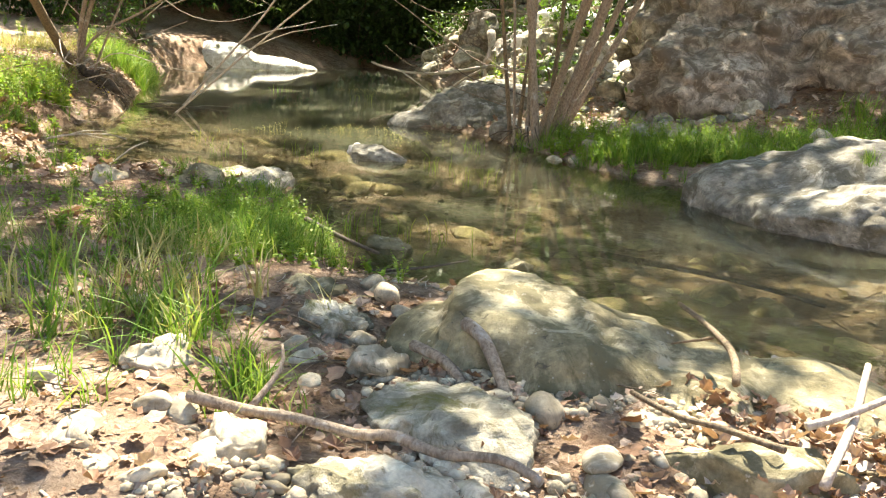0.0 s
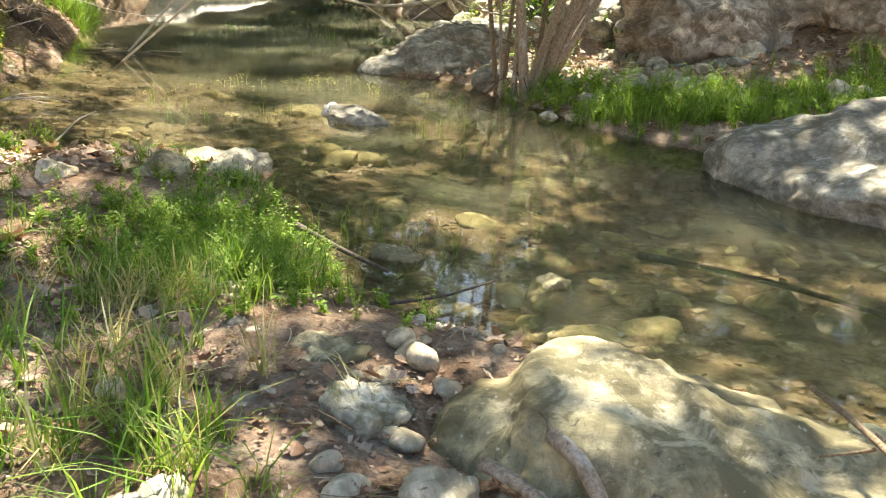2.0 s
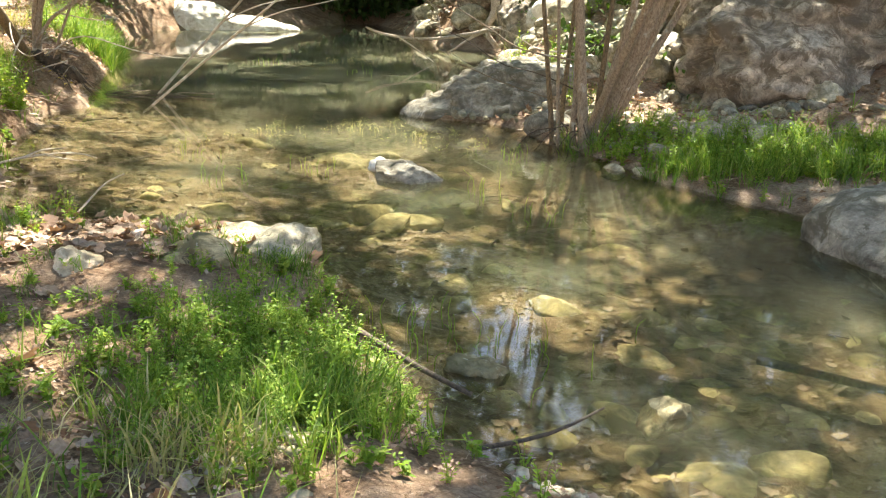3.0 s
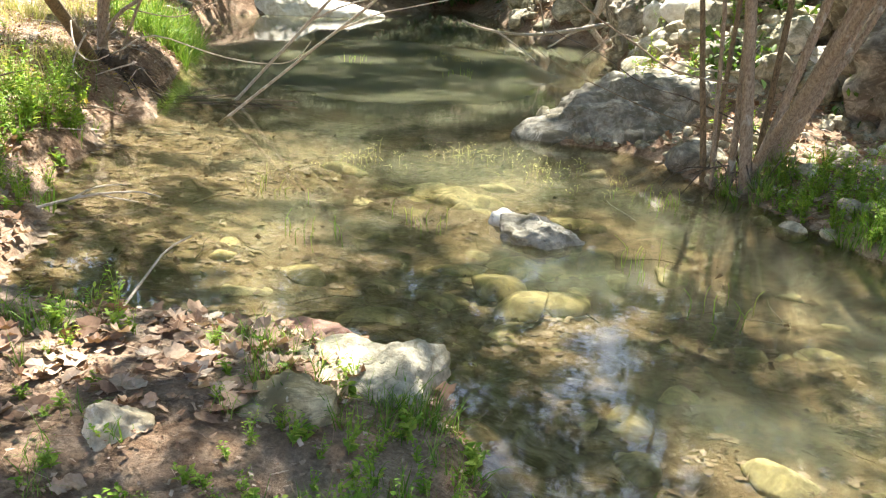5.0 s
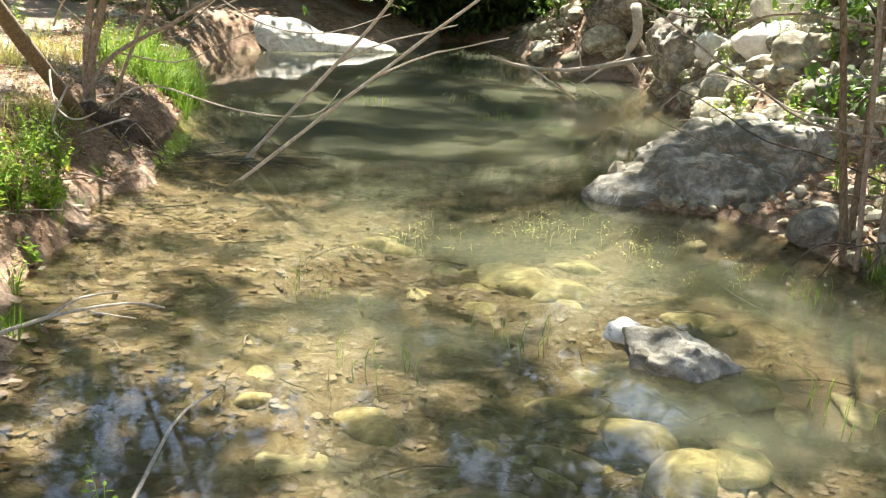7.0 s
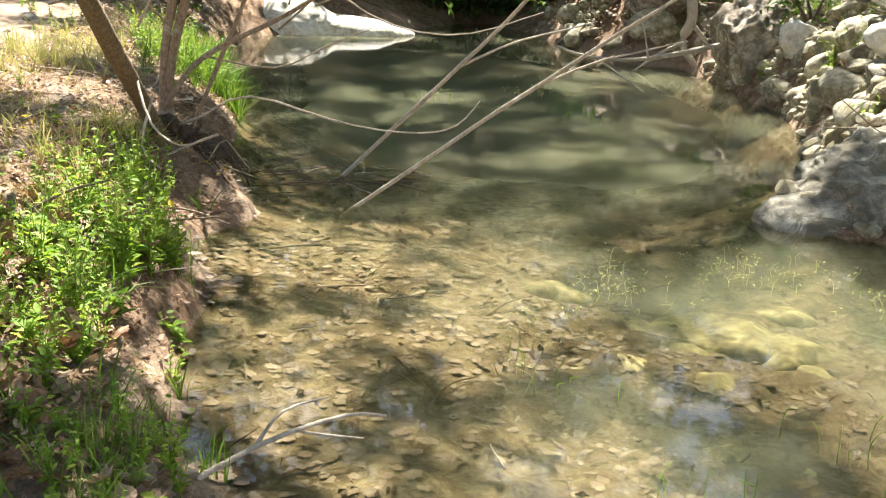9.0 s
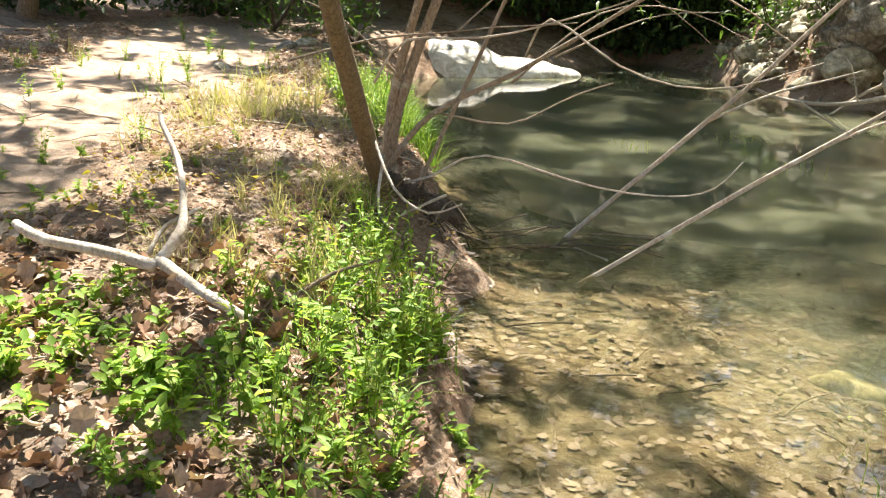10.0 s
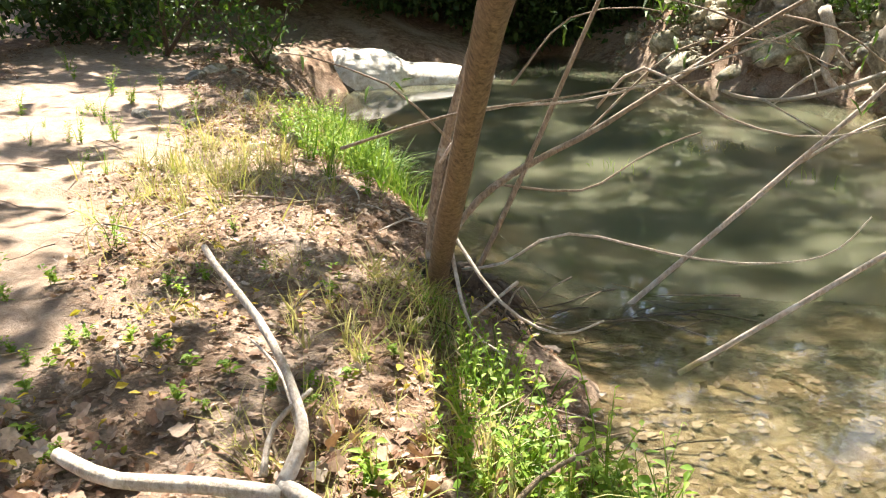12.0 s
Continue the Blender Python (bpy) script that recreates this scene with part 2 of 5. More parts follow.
def mesh_from(name, verts, faces, material, smooth=True):
    """A mesh from arrays: verts (n, 3) and faces (m, 3) or (m, 4)."""
    verts, faces = np.asarray(verts, np.float32), np.asarray(faces, np.int32)
    me = bpy.data.meshes.new(name)
    m, k = faces.shape
    me.vertices.add(len(verts))
    me.vertices.foreach_set("co", verts.ravel())
    me.loops.add(m * k)
    me.loops.foreach_set("vertex_index", faces.ravel())
    me.polygons.add(m)
    me.polygons.foreach_set("loop_start", np.arange(0, m * k, k, dtype=np.int32))
    me.polygons.foreach_set("loop_total", np.full(m, k, np.int32))
    me.polygons.foreach_set("use_smooth", np.full(m, smooth))
    me.update(calc_edges=True)
    me.validate()
    me.materials.append(material)
    return me


def turns(yaw, tilt, roll):
    """Rotation matrices (n, 3, 3): about z by yaw, after x by tilt, after y by roll."""
    cz, sz, cx, sx, cy, sy = np.cos(yaw), np.sin(yaw), np.cos(tilt), np.sin(tilt), np.cos(roll), np.sin(roll)
    o, l = np.zeros_like(cz), np.ones_like(cz)
    Z = np.stack([cz, -sz, o, sz, cz, o, o, o, l], 1).reshape(-1, 3, 3)
    X = np.stack([l, o, o, o, cx, -sx, o, sx, cx], 1).reshape(-1, 3, 3)
    Y = np.stack([cy, o, sy, o, l, o, -sy, o, cy], 1).reshape(-1, 3, 3)
    return Z @ X @ Y


def strewn(shapes, places, rot, size):
    """Copies of the small shapes [(verts, faces), ...], picked at random, as one pair of arrays."""
    pick = rng.integers(0, len(shapes), len(places))
    V, F, at = [], [], 0
    for k, (v, f) in enumerate(shapes):
        sel = np.where(pick == k)[0]
        if not len(sel):
            continue
        w = np.einsum("nij,vj->nvi", rot[sel] * size[sel][:, None, None], v) + places[sel][:, None, :]
        V.append(w.reshape(-1, 3))
        F.append((np.arange(len(sel))[:, None, None] * len(v) + f[None] + at).reshape(-1, f.shape[1]))
        at += len(sel) * len(v)
    return np.concatenate(V), np.concatenate(F)


def part(name, me, parent, label=""):
    ob = new(name, me)
    ob.parent = parent
    return tagged(ob, label)


# small shapes, one unit long along +y
def lobed_leaf(seed, lobes=5, curl=0.25):
    r = np.random.default_rng(seed)
    n = 2 * lobes + 4
    a = np.linspace(0, 2 * np.pi, n, endpoint=False)
    rad = np.where(np.arange(n) % 2 == 0, 0.45, 0.37) * r.uniform(0.72, 1.18, n)
    rim = np.stack([rad * np.sin(a) * 0.85, 0.5 + rad * np.cos(a), np.zeros(n)], 1)
    rim[:, 2] = curl * (np.abs(rim[:, 0]) * r.uniform(0.3, 1.2, n) + (rim[:, 1] - 0.5) ** 2 * r.uniform(-0.6, 1.6))
    v = np.concatenate([[[0, 0.5, 0]], rim])
    f = np.array([[0, 1 + i, 1 + (i + 1) % n] for i in range(n)])
    return v, f[:, ::-1]


def lance_leaf(width=0.3, fold=0.12, droop=0.15):
    v = np.array([[0, 0, 0], [-width * 0.8, 0.35, fold], [width * 0.8, 0.35, fold], [0, 0.4, -0.01], [-width * 0.5, 0.72, fold * 0.6 - droop * 0.5],
                  [width * 0.5, 0.72, fold * 0.6 - droop * 0.5], [0, 0.74, -droop * 0.6], [0, 1, -droop]])
    f = np.array([[0, 3, 1], [0, 2, 3], [1, 3, 6], [1, 6, 4], [3, 2, 5], [3, 5, 6], [4, 6, 7], [6, 5, 7]])
    return v, f


def blade(bend, width=0.05, twist=0.0):
    """A grass blade that rises along z and bends towards +y."""
    v = []
    for s in (0, 0.35, 0.7):
        w = width * (1 - 0.75 * s)
        y, z = bend * s * s, s * (1 - 0.35 * bend * s)
        v += [[-w, y, z], [w, y + twist * s, z]]
    v.append([0, bend, 1 - 0.4 * bend])
    return np.array(v), np.array([[0, 1, 3], [0, 3, 2], [2, 3, 5], [2, 5, 4], [4, 5, 6]])


DEAD_LEAVES = [lobed_leaf(k, 4 + k % 3, c) for k, c in enumerate((0.1, 0.3, 0.5, -0.35, 0.7, 0.9))]
FLAT_LEAVES = [lobed_leaf(20 + k, 4 + k % 3, c) for k, c in enumerate((0.02, 0.08, -0.06, 0.12))]
SUNKEN_LEAVES = FLAT_LEAVES + [lance_leaf(0.3, 0.05, 0.1), lance_leaf(0.16, 0.04, -0.05), lobed_leaf(31, 7, 0.2), lobed_leaf(32, 3, 0.15)]
GREEN_LEAVES = [lance_leaf(0.3, 0.12, 0.15), lance_leaf(0.22, 0.08, 0.3), lance_leaf(0.4, 0.1, 0.05)]
BLADES = [blade(b, w, t) for b, w, t in ((0.15, 0.014, 0.01), (0.4, 0.017, 0.0), (0.7, 0.015, 0.02), (1.0, 0.014, 0.0), (0.3, 0.026, 0.02), (1.25, 0.016, 0.01))]


def tube(points, r0, r1, sides=8, seed=0, wobble=0.0, knots=0.12):
    """A tapered limb through the points, with uneven girth and rounded ends."""
    pts = [Vector(p) for p in points]
    line = []
    for i in range(len(pts) - 1):
        a, b = pts[max(i - 1, 0)], pts[i]
        c, d = pts[i + 1], pts[min(i + 2, len(pts) - 1)]
        steps = max(3, int((c - b).length / 0.16))
        steps = min(steps, 14)
        for s in range(steps):
            t = s / steps
            line.append(0.5 * ((2 * b) + (c - a) * t + (2 * a - 5 * b + 4 * c - d) * t * t + (3 * b - a - 3 * c + d) * t ** 3))
    line.append(pts[-1])
    n = len(line)
    P = np.array([tuple(p) for p in line])
    if wobble:
        P = P + wobble * np.stack([lattice(P * 2.3 + 5 * k, seed + 40 + k) for k in range(3)], 1) * np.linspace(0.1, 1, n)[:, None]
    V, F = [], []
    up = Vector((0.3, 0.2, 1)).normalized()
    for i in range(n):
        t = Vector(P[min(i + 1, n - 1)] - P[max(i - 1, 0)]).normalized()
        s = t.cross(up)
        if s.length < 0.15:
            s = t.cross(Vector((1, 0.2, 0)))
        s.normalize()
        q = s.cross(t)
        r = (r0 + (r1 - r0) * (i / (n - 1)) ** 0.8)
        for k in range(sides):
            a = 2 * math.pi * k / sides
            w = r * (1 + knots * math.sin(2 * a + i * 0.23 + seed) + 0.6 * knots * math.sin(i * 0.61 + seed) + 0.25 * knots * random.uniform(-1, 1))
            V.append(tuple(P[i] + np.array(s) * w * math.cos(a) + np.array(q) * w * math.sin(a)))
    for i in range(n - 1):
        for k in range(sides):
            a, b = i * sides + k, i * sides + (k + 1) % sides
            F.append((a, b, b + sides, a + sides))
    V += [tuple(P[0]), tuple(P[-1])]
    e0, e1 = len(V) - 2, len(V) - 1
    for k in range(sides):
        F.append((e0, (k + 1) % sides, k, k))
        F.append((e1, (n - 1) * sides + k, (n - 1) * sides + (k + 1) % sides, (n - 1) * sides + (k + 1) % sides))
    tris = []
    for a, b, c, d in F:
        tris.append((a, b, c))
        if d != c and d != a:
            tris.append((a, c, d))
    return np.array(V), np.array(tris)


def joined(pairs):
    V, F, at = [], [], 0
    for v, f in pairs:
        V.append(v)
        F.append(f + at)
        at += len(v)
    return np.concatenate(V), np.concatenate(F)


SPHERES = {}


def unit_sphere(level):
    if level not in SPHERES:
        bm = bmesh.new()
        bmesh.ops.create_icosphere(bm, subdivisions=level, radius=1)
        SPHERES[level] = (np.array([tuple(v.co) for v in bm.verts]), np.array([[v.index for v in f.verts] for f in bm.faces]))
        bm.free()
    return SPHERES[level]


def rock_mesh(name, lumps, material, level=5, rough=0.06, scale=2.0, seed=0, ledges=0.0, soft=0.12, chips=0.0, facets=0, cracks=0.0):
    """A rock as the smooth union of ellipsoid lumps [(centre, radii, yaw degrees)], worn by noise; the first lump's centre lies inside all."""
    d, f = unit_sphere(level)
    c0, r0 = np.array(lumps[0][0]), np.array(lumps[0][1])
    ext = np.max([np.abs(np.array(c) - c0) + np.array(r) for c, r, _ in lumps], axis=0)
    ways = d * ext
    far = np.linalg.norm(ways, axis=1)
    ways = ways / far[:, None]

    def inside(p):
        total = np.zeros(len(p))
        for c, r, yaw in lumps:
            q = p - np.array(c)
            a = radians(yaw)
            q = np.stack([q[:, 0] * math.cos(a) + q[:, 1] * math.sin(a), -q[:, 0] * math.sin(a) + q[:, 1] * math.cos(a), q[:, 2]], 1)
            k = np.linalg.norm(q / np.array(r), axis=1) - 1
            total += np.exp(-k / soft)
        return -soft * np.log(total + 1e-30)

    lo, hi = np.zeros(len(d)), np.full(len(d), 2.2 * np.linalg.norm(ext))
    for _ in range(26):
        mid = (lo + hi) / 2
        out = inside(c0 + ways * mid[:, None]) > 0
        hi, lo = np.where(out, mid, hi), np.where(out, lo, mid)
    p = c0 + ways * lo[:, None]
    dist = fbm(p + seed * 3.1, scale, 5, seed, 0.52)
    grow = rough * dist
    if ledges:
        band = p[:, 2] * 4.2 + 0.9 * fbm(p, 0.9, 3, seed + 60)
        grow += ledges * (np.abs((band % 1.0) - 0.5) * 2 - 0.5)
        grow -= ledges * 1.6 * np.clip(fbm(p, 1.6, 3, seed + 90) - 0.35, 0, 1)
    if chips:
        grow -= chips * np.clip(np.abs(lattice(p * scale * 1.4, seed + 31)) - 0.45, 0, 1)
    if cracks:
        grow -= cracks * (1 - np.abs(fbm(p + 9.1, scale * 0.7, 3, seed + 7))).clip(0, 1) ** 9
    p = p + ways * grow[:, None]
    r = np.random.default_rng(seed + 500)
    for _ in range(facets):
        n = r.normal(0, 1, 3)
        n /= np.linalg.norm(n)
        over = ((p - c0) / ext) @ n - r.uniform(0.5, 0.8)
        p = p - np.maximum(over, 0)[:, None] * 0.85 * n * ext
    p = p + ways * (0.42 * rough * fbm(p + 4.4, scale * 4, 4, seed + 3, 0.62))[:, None]
    return mesh_from(name, p, f, material)


def stone_mesh(name, radii, material, seed, level=3, facets=13, edge=0.06, rough=0.04):
    """A broken, worn stone: a ball cut by random planes with rounded edges."""
    r = np.random.default_rng(seed)
    d, f = unit_sphere(level)
    n = r.normal(0, 1, (facets, 3))
    n /= np.linalg.norm(n, axis=1)[:, None]
    h = r.uniform(0.62, 0.98, facets)
    reach = np.clip(d @ n.T, 0.05, None)
    cut = h[None] / reach
    cut = np.concatenate([cut, np.full((len(d), 1), 1.05)], 1)
    rad = -edge * np.log(np.exp(-cut / edge).sum(1))
    p = d * (rad * (1 + rough * fbm(d * 1.7 + seed, 1.5, 4, seed)))[:, None]
    return mesh_from(name, p * np.array(radii), f, material)

# ---- the stream's outline and the ground ----
SHORE_NEAR = [(14, 2.6), (6, 2.9), (3.4, 3.1), (2.3, 3.3), (1.5, 3.7), (0.75, 4.15), (0.3, 4.55), (0.05, 5.1), (-0.3, 6.0), (-0.42, 6.5), (-0.55, 6.95), (-1.0, 7.2),
              (-1.6, 7.1), (-2.1, 7.25), (-2.6, 7.05), (-3.1, 7.5), (-3.4, 8.3), (-3.65, 8.9), (-3.95, 9.6), (-4.08, 10.3), (-4.3, 10.9), (-4.5, 11.7), (-4.3, 12.2),
              (-4.5, 12.8), (-4.85, 13.6), (-4.95, 14.4), (-5.1, 15.3), (-5.5, 16.2), (-5.9, 18), (-6.7, 20.0), (-7.2, 22), (-7.4, 24.5), (-5.5, 26.6), (-4.0, 27.4)]
SHORE_FAR = [(-3.4, 29.4), (-2.3, 29.6), (-1.6, 28), (-0.9, 25), (0.1, 22.4), (0.9, 22.6), (1.15, 20), (1.35, 17.9), (1.1, 16.5), (0.6, 14.5), (-0.3, 13.0), (0.1, 12.4), (0.79, 12.25),
             (1.04, 11.85), (1.25, 11.1), (1.6, 10.45), (1.95, 9.9), (2.45, 9.05), (3.05, 8.5), (3.6, 8.1), (4.2, 7.2), (4.4, 6.2), (4.6, 5.6), (5.4, 5.2), (7, 5.0), (14, 4.8)]
OUTLINE = np.array(SHORE_NEAR + SHORE_FAR, float)


def shore_distance(x, y):
    """Metres to the outline: positive on land, negative in the water."""
    x, y = np.asarray(x, float), np.asarray(y, float)
    best, odd = np.full(x.shape, 1e9), np.zeros(x.shape, bool)
    n = len(OUTLINE)
    for i in range(n):
        (ax, ay), (bx, by) = OUTLINE[i], OUTLINE[(i + 1) % n]
        ex, ey = bx - ax, by - ay
        t = np.clip(((x - ax) * ex + (y - ay) * ey) / (ex * ex + ey * ey), 0, 1)
        best = np.minimum(best, (x - ax - t * ex) ** 2 + (y - ay - t * ey) ** 2)
        cross = (ay > y) != (by > y)
        with np.errstate(divide="ignore", invalid="ignore"):
            odd ^= cross & (x < ax + (y - ay) * ex / (ey if ey else 1e-9))
    d = np.sqrt(best)
    return np.where(odd, -d, d)


def ease(a, b, v):
    t = np.clip((v - a) / (b - a), 0, 1)
    return t * t * (3 - 2 * t)


def ground_z(x, y):
    x, y = np.atleast_1d(np.asarray(x, float)), np.atleast_1d(np.asarray(y, float))
    p = flat(x, y)
    d = shore_distance(x, y) + 0.1 * fbm(p, 1.1, 3, 3)
    mid = np.interp(y, [4.6, 4.9, 5.5, 8, 12, 18, 28, 40], [30, 30, 2.2, 0.6, -1.5, -2.2, -3.2, -3.4])
    right = x > mid
    land = np.maximum(d, 0)
    tall = np.interp(y, [0, 4, 7, 9, 12, 16, 24], [0.06, 0.17, 0.24, 0.5, 0.6, 0.72, 0.9])
    steep = np.interp(y, [0, 7, 9, 12, 15], [0.7, 0.7, 0.45, 0.35, 0.5])
    left_z = 0.02 + tall * (1 - np.exp(-land / steep)) + 0.07 * np.maximum(land - 2.0, 0) + 0.22 * np.maximum(land - 6, 0)
    low = 0.02 + 0.28 * (1 - np.exp(-land / 0.8)) + 0.3 * np.maximum(land - 2.6, 0)
    high = 0.02 + 1.5 * (1 - np.exp(-land / 1.1)) + 0.42 * land
    k = ease(12.4, 15.6, y) * (1 - ease(2.4, 3.4, x) * ease(18.5, 15.5, y))
    right_z = low * (1 - k) + high * k
    z = np.where(right, right_z, left_z)
    back = 0.05 + 1.0 * (1 - np.exp(-land / 2.0)) + 0.55 * np.maximum(land - 2, 0)
    k = ease(26.5, 30, y)
    z = z * (1 - k) + back * k
    z = np.minimum(z, 16 + 0 * z)
    deep = np.maximum(-d, 0)
    bed = np.interp(y, [3, 6, 10, 13, 17, 30], [0.2, 0.22, 0.28, 0.4, 0.95, 0.8])
    shallow = ease(-1.0, -3.2, x) * ease(14.5, 12.0, y)
    bed = bed * (1 - shallow) + 0.12 * shallow
    zw = -bed * (1 - np.exp(-deep / (0.5 + 0.6 * ease(13, 17, y))))
    z = np.where(d > 0, z, zw)
    shelf = 0.85 * np.exp(-(((x + 4.45) / 0.45) ** 2 + ((y - 12.2) / 0.6) ** 2))
    z = np.where(z > 0, z * (1 - shelf) + 0.035 * shelf, z)
    amp = np.where(d > 0, 0.05, 0.03)
    return z + amp * fbm(p, 1.3, 3, 11) + 0.016 * fbm(p, 6.0, 3, 15, 0.6)


def trail(x, y):
    """How far the bare footpath along the left bank covers a place, 0 to 1."""
    x, y = np.asarray(x, float), np.asarray(y, float)
    off = np.abs(x + 8.2 + 0.22 * (y - 13) + 0.35 * fbm(flat(x, y), 0.7, 3, 55)) / (1.05 + 0.05 * (y - 13))
    return ease(1.15, 0.75, off) * ease(8.0, 10.5, y) * ease(26, 22, y)


def axis(fine_a, fine_b, step, reach):
    mid = list(np.arange(fine_a, fine_b + step / 2, step))
    grow, s = [], step
    v = fine_b
    while v < reach:
        s *= 1.25
        v += s
        grow.append(v)
    back, s, v = [], step, fine_a
    while v > -reach:
        s *= 1.25
        v -= s
        back.append(v)
    return np.array(back[::-1] + mid + grow)


def sheet(xs, ys):
    X, Y = np.meshgrid(xs, ys)
    nx, ny = len(xs), len(ys)
    i = np.arange(nx * ny).reshape(ny, nx)
    F = np.stack([i[:-1, :-1], i[:-1, 1:], i[1:, 1:], i[1:, :-1]], -1).reshape(-1, 4)
    return X.ravel(), Y.ravel(), F


gx, gy, gf = sheet(axis(-9.5, 6.0, 0.075, 400), axis(0.6, 19.0, 0.075, 400))
ground = new("ground", mesh_from("ground", np.stack([gx, gy, ground_z(gx, gy)], 1), gf, GROUND))
worn = ground.data.attributes.new("trail", "FLOAT", "POINT")
worn.data.foreach_set("value", trail(gx, gy).astype(np.float32))
tagged(ground, "brown soil, gravel and silty stream bed strewn with litter", "ground", kind="structure")

wx, wy, wf = sheet(np.arange(-9.5, 15, 0.2), np.arange(1.6, 31, 0.2))
keep = shore_distance(wx, wy) < 1.2
wf = wf[keep[wf].all(1)]
used = np.unique(wf)
remap = np.zeros(len(wx), int)
remap[used] = np.arange(len(used))
wx, wy, wf = wx[used], wy[used], remap[wf]
water_mesh = mesh_from("water", flat(wx, wy), wf, WATER)
murk = water_mesh.attributes.new("turbidity", "FLOAT", "POINT")
bed_depth = np.maximum(-ground_z(wx, wy), 0)
murk.data.foreach_set("value", (0.12 + 0.83 * (1 - np.exp(-(bed_depth / 0.5) ** 1.6))).astype(np.float32))
water = tagged(new("water", water_mesh), "clear shallow stream water, silty green where it deepens", "water", kind="structure")


def on_ground(x, y, dz=0.0):
    return (x, y, float(ground_z(x, y)[0]) + dz)


# ---- rocks ----
def rock(name, lumps, material, label, category="rock", **how):
    cx, cy = lumps[0][0][0], lumps[0][0][1]
    base = Vector((cx, cy, 0))
    moved = [((c[0] - cx, c[1] - cy, c[2]), r, a) for c, r, a in lumps]
    ob = new(name, rock_mesh(name, moved, material, **how))
    ob.location = base
    return tagged(ob, label, category)


rock("boulder", [((1.5, 2.98, 0.03), (0.52, 0.5, 0.31), -18), ((1.2, 3.05, 0.02), (0.3, 0.46, 0.41), 0), ((0.92, 3.1, 0.0), (0.24, 0.34, 0.24), 0), ((1.92, 2.82, -0.02), (0.42, 0.52, 0.24), -12),
                 ((2.48, 2.8, 0.0), (0.38, 0.42, 0.21), 0)],
     ROCK_FRONT, "large smooth olive-grey boulder with pale worn scars at the water's edge", "boulder", level=6, rough=0.05, scale=1.9, seed=4, soft=0.06, chips=0.05, facets=4, cracks=0.04)
slab = rock("boulder", [((4.5, 6.9, -0.02), (1.45, 1.3, 0.42), -10), ((4.7, 7.75, 0.08), (1.75, 0.95, 0.56), 4), ((3.6, 7.6, 0.03), (0.75, 0.6, 0.33), 8), ((4.55, 6.25, 0.02), (1.25, 0.72, 0.45), -12)],
     ROCK_GREY, "broad pale grey two-tiered boulder rising from the stream", "boulder", level=6, rough=0.1, scale=1.3, seed=9, soft=0.05, chips=0.12, facets=3, cracks=0.06)
rock("boulder", [((-6.8, 25.9, 0.0), (1.2, 1.0, 0.68), -6), ((-7.6, 25.7, 0.02), (0.75, 0.8, 0.48), 0), ((-5.6, 26.0, 0.0), (1.2, 0.7, 0.36), -8), ((-4.8, 26.1, 0.0), (0.7, 0.5, 0.18), 0)],
     ROCK_WHITE, "long white weathered boulder lying at the far water's edge", "boulder", level=6, rough=0.06, scale=1.0, seed=14, soft=0.08, cracks=0.03)
rock("rock", [((-8.3, 23.7, 0.1), (0.95, 0.9, 0.42), 15)], ROCK_PALE, "low pale grey rock shelf beside the white boulder", level=5, rough=0.08, scale=1.4, seed=18, facets=6, cracks=0.05)
rock("boulder", [((0.8, 13.2, 0.12), (0.85, 0.75, 0.36), 10), ((0.05, 12.85, 0.0), (0.55, 0.4, 0.2), -8), ((1.4, 14.0, 0.3), (0.7, 0.9, 0.45), 10), ((1.0, 12.7, 0.0), (0.6, 0.45, 0.22), 0), ((1.15, 13.4, 0.3), (0.72, 0.6, 0.56), 12), ((1.75, 14.0, 0.4), (0.7, 0.75, 0.5), 15)],
     ROCK_GREY, "low grey pitted rock sloping into the pool", "boulder", level=6, rough=0.1, scale=1.7, seed=21, soft=0.1, chips=0.12, facets=7, cracks=0.06)
rock("cliff_rock", [((6.0, 14.2, 0.9), (3.0, 2.0, 2.3), -8), ((8.6, 13.4, 1.3), (3.0, 2.5, 2.6), 0), ((4.5, 13.2, 0.4), (1.4, 1.2, 1.15), 0)],
     ROCK_WALL, "massive grey-brown lichened rock outcrop behind the grassy bank", "rock", level=6, rough=0.5, scale=0.7, seed=33, soft=0.14, facets=20, cracks=0.35, chips=0.25)
rock("flat_rock", [((-0.86, 6.6, 0.08), (0.4, 0.27, 0.17), -12), ((-0.62, 6.72, 0.05), (0.24, 0.21, 0.15), 0)],
     ROCK_PALE, "pale flat-topped rock at the edge of the shallows", "rock", level=5, rough=0.05, scale=3, seed=41, soft=0.1, chips=0.05, facets=7)
rock("rock", [((-1.1, 6.1, 0.14), (0.27, 0.21, 0.16), 10)], ROCK_FRONT, "low brown mossy rock among fallen leaves", level=4, rough=0.06, scale=3.5, seed=44, facets=6)
RED_STONE = rock_material("wet reddish-brown stone", (0.1, 0.045, 0.03), (0.22, 0.105, 0.075), (0.36, 0.2, 0.15), (0.13, 0.075, 0.05), 0.55, rough=0.6)
rock("rock", [((-1.28, 7.1, 0.0), (0.3, 0.22, 0.12), -10)], RED_STONE, "wet reddish-brown rock lying in the shallow water", level=4, rough=0.06, scale=3.5, seed=64, facets=6)
rock("stone", [((-1.65, 5.75, 0.23), (0.14, 0.11, 0.1), 25)], PEBBLE, "small pale rounded stone on the bank", "stone", level=4, rough=0.04, scale=5, seed=45, facets=7)
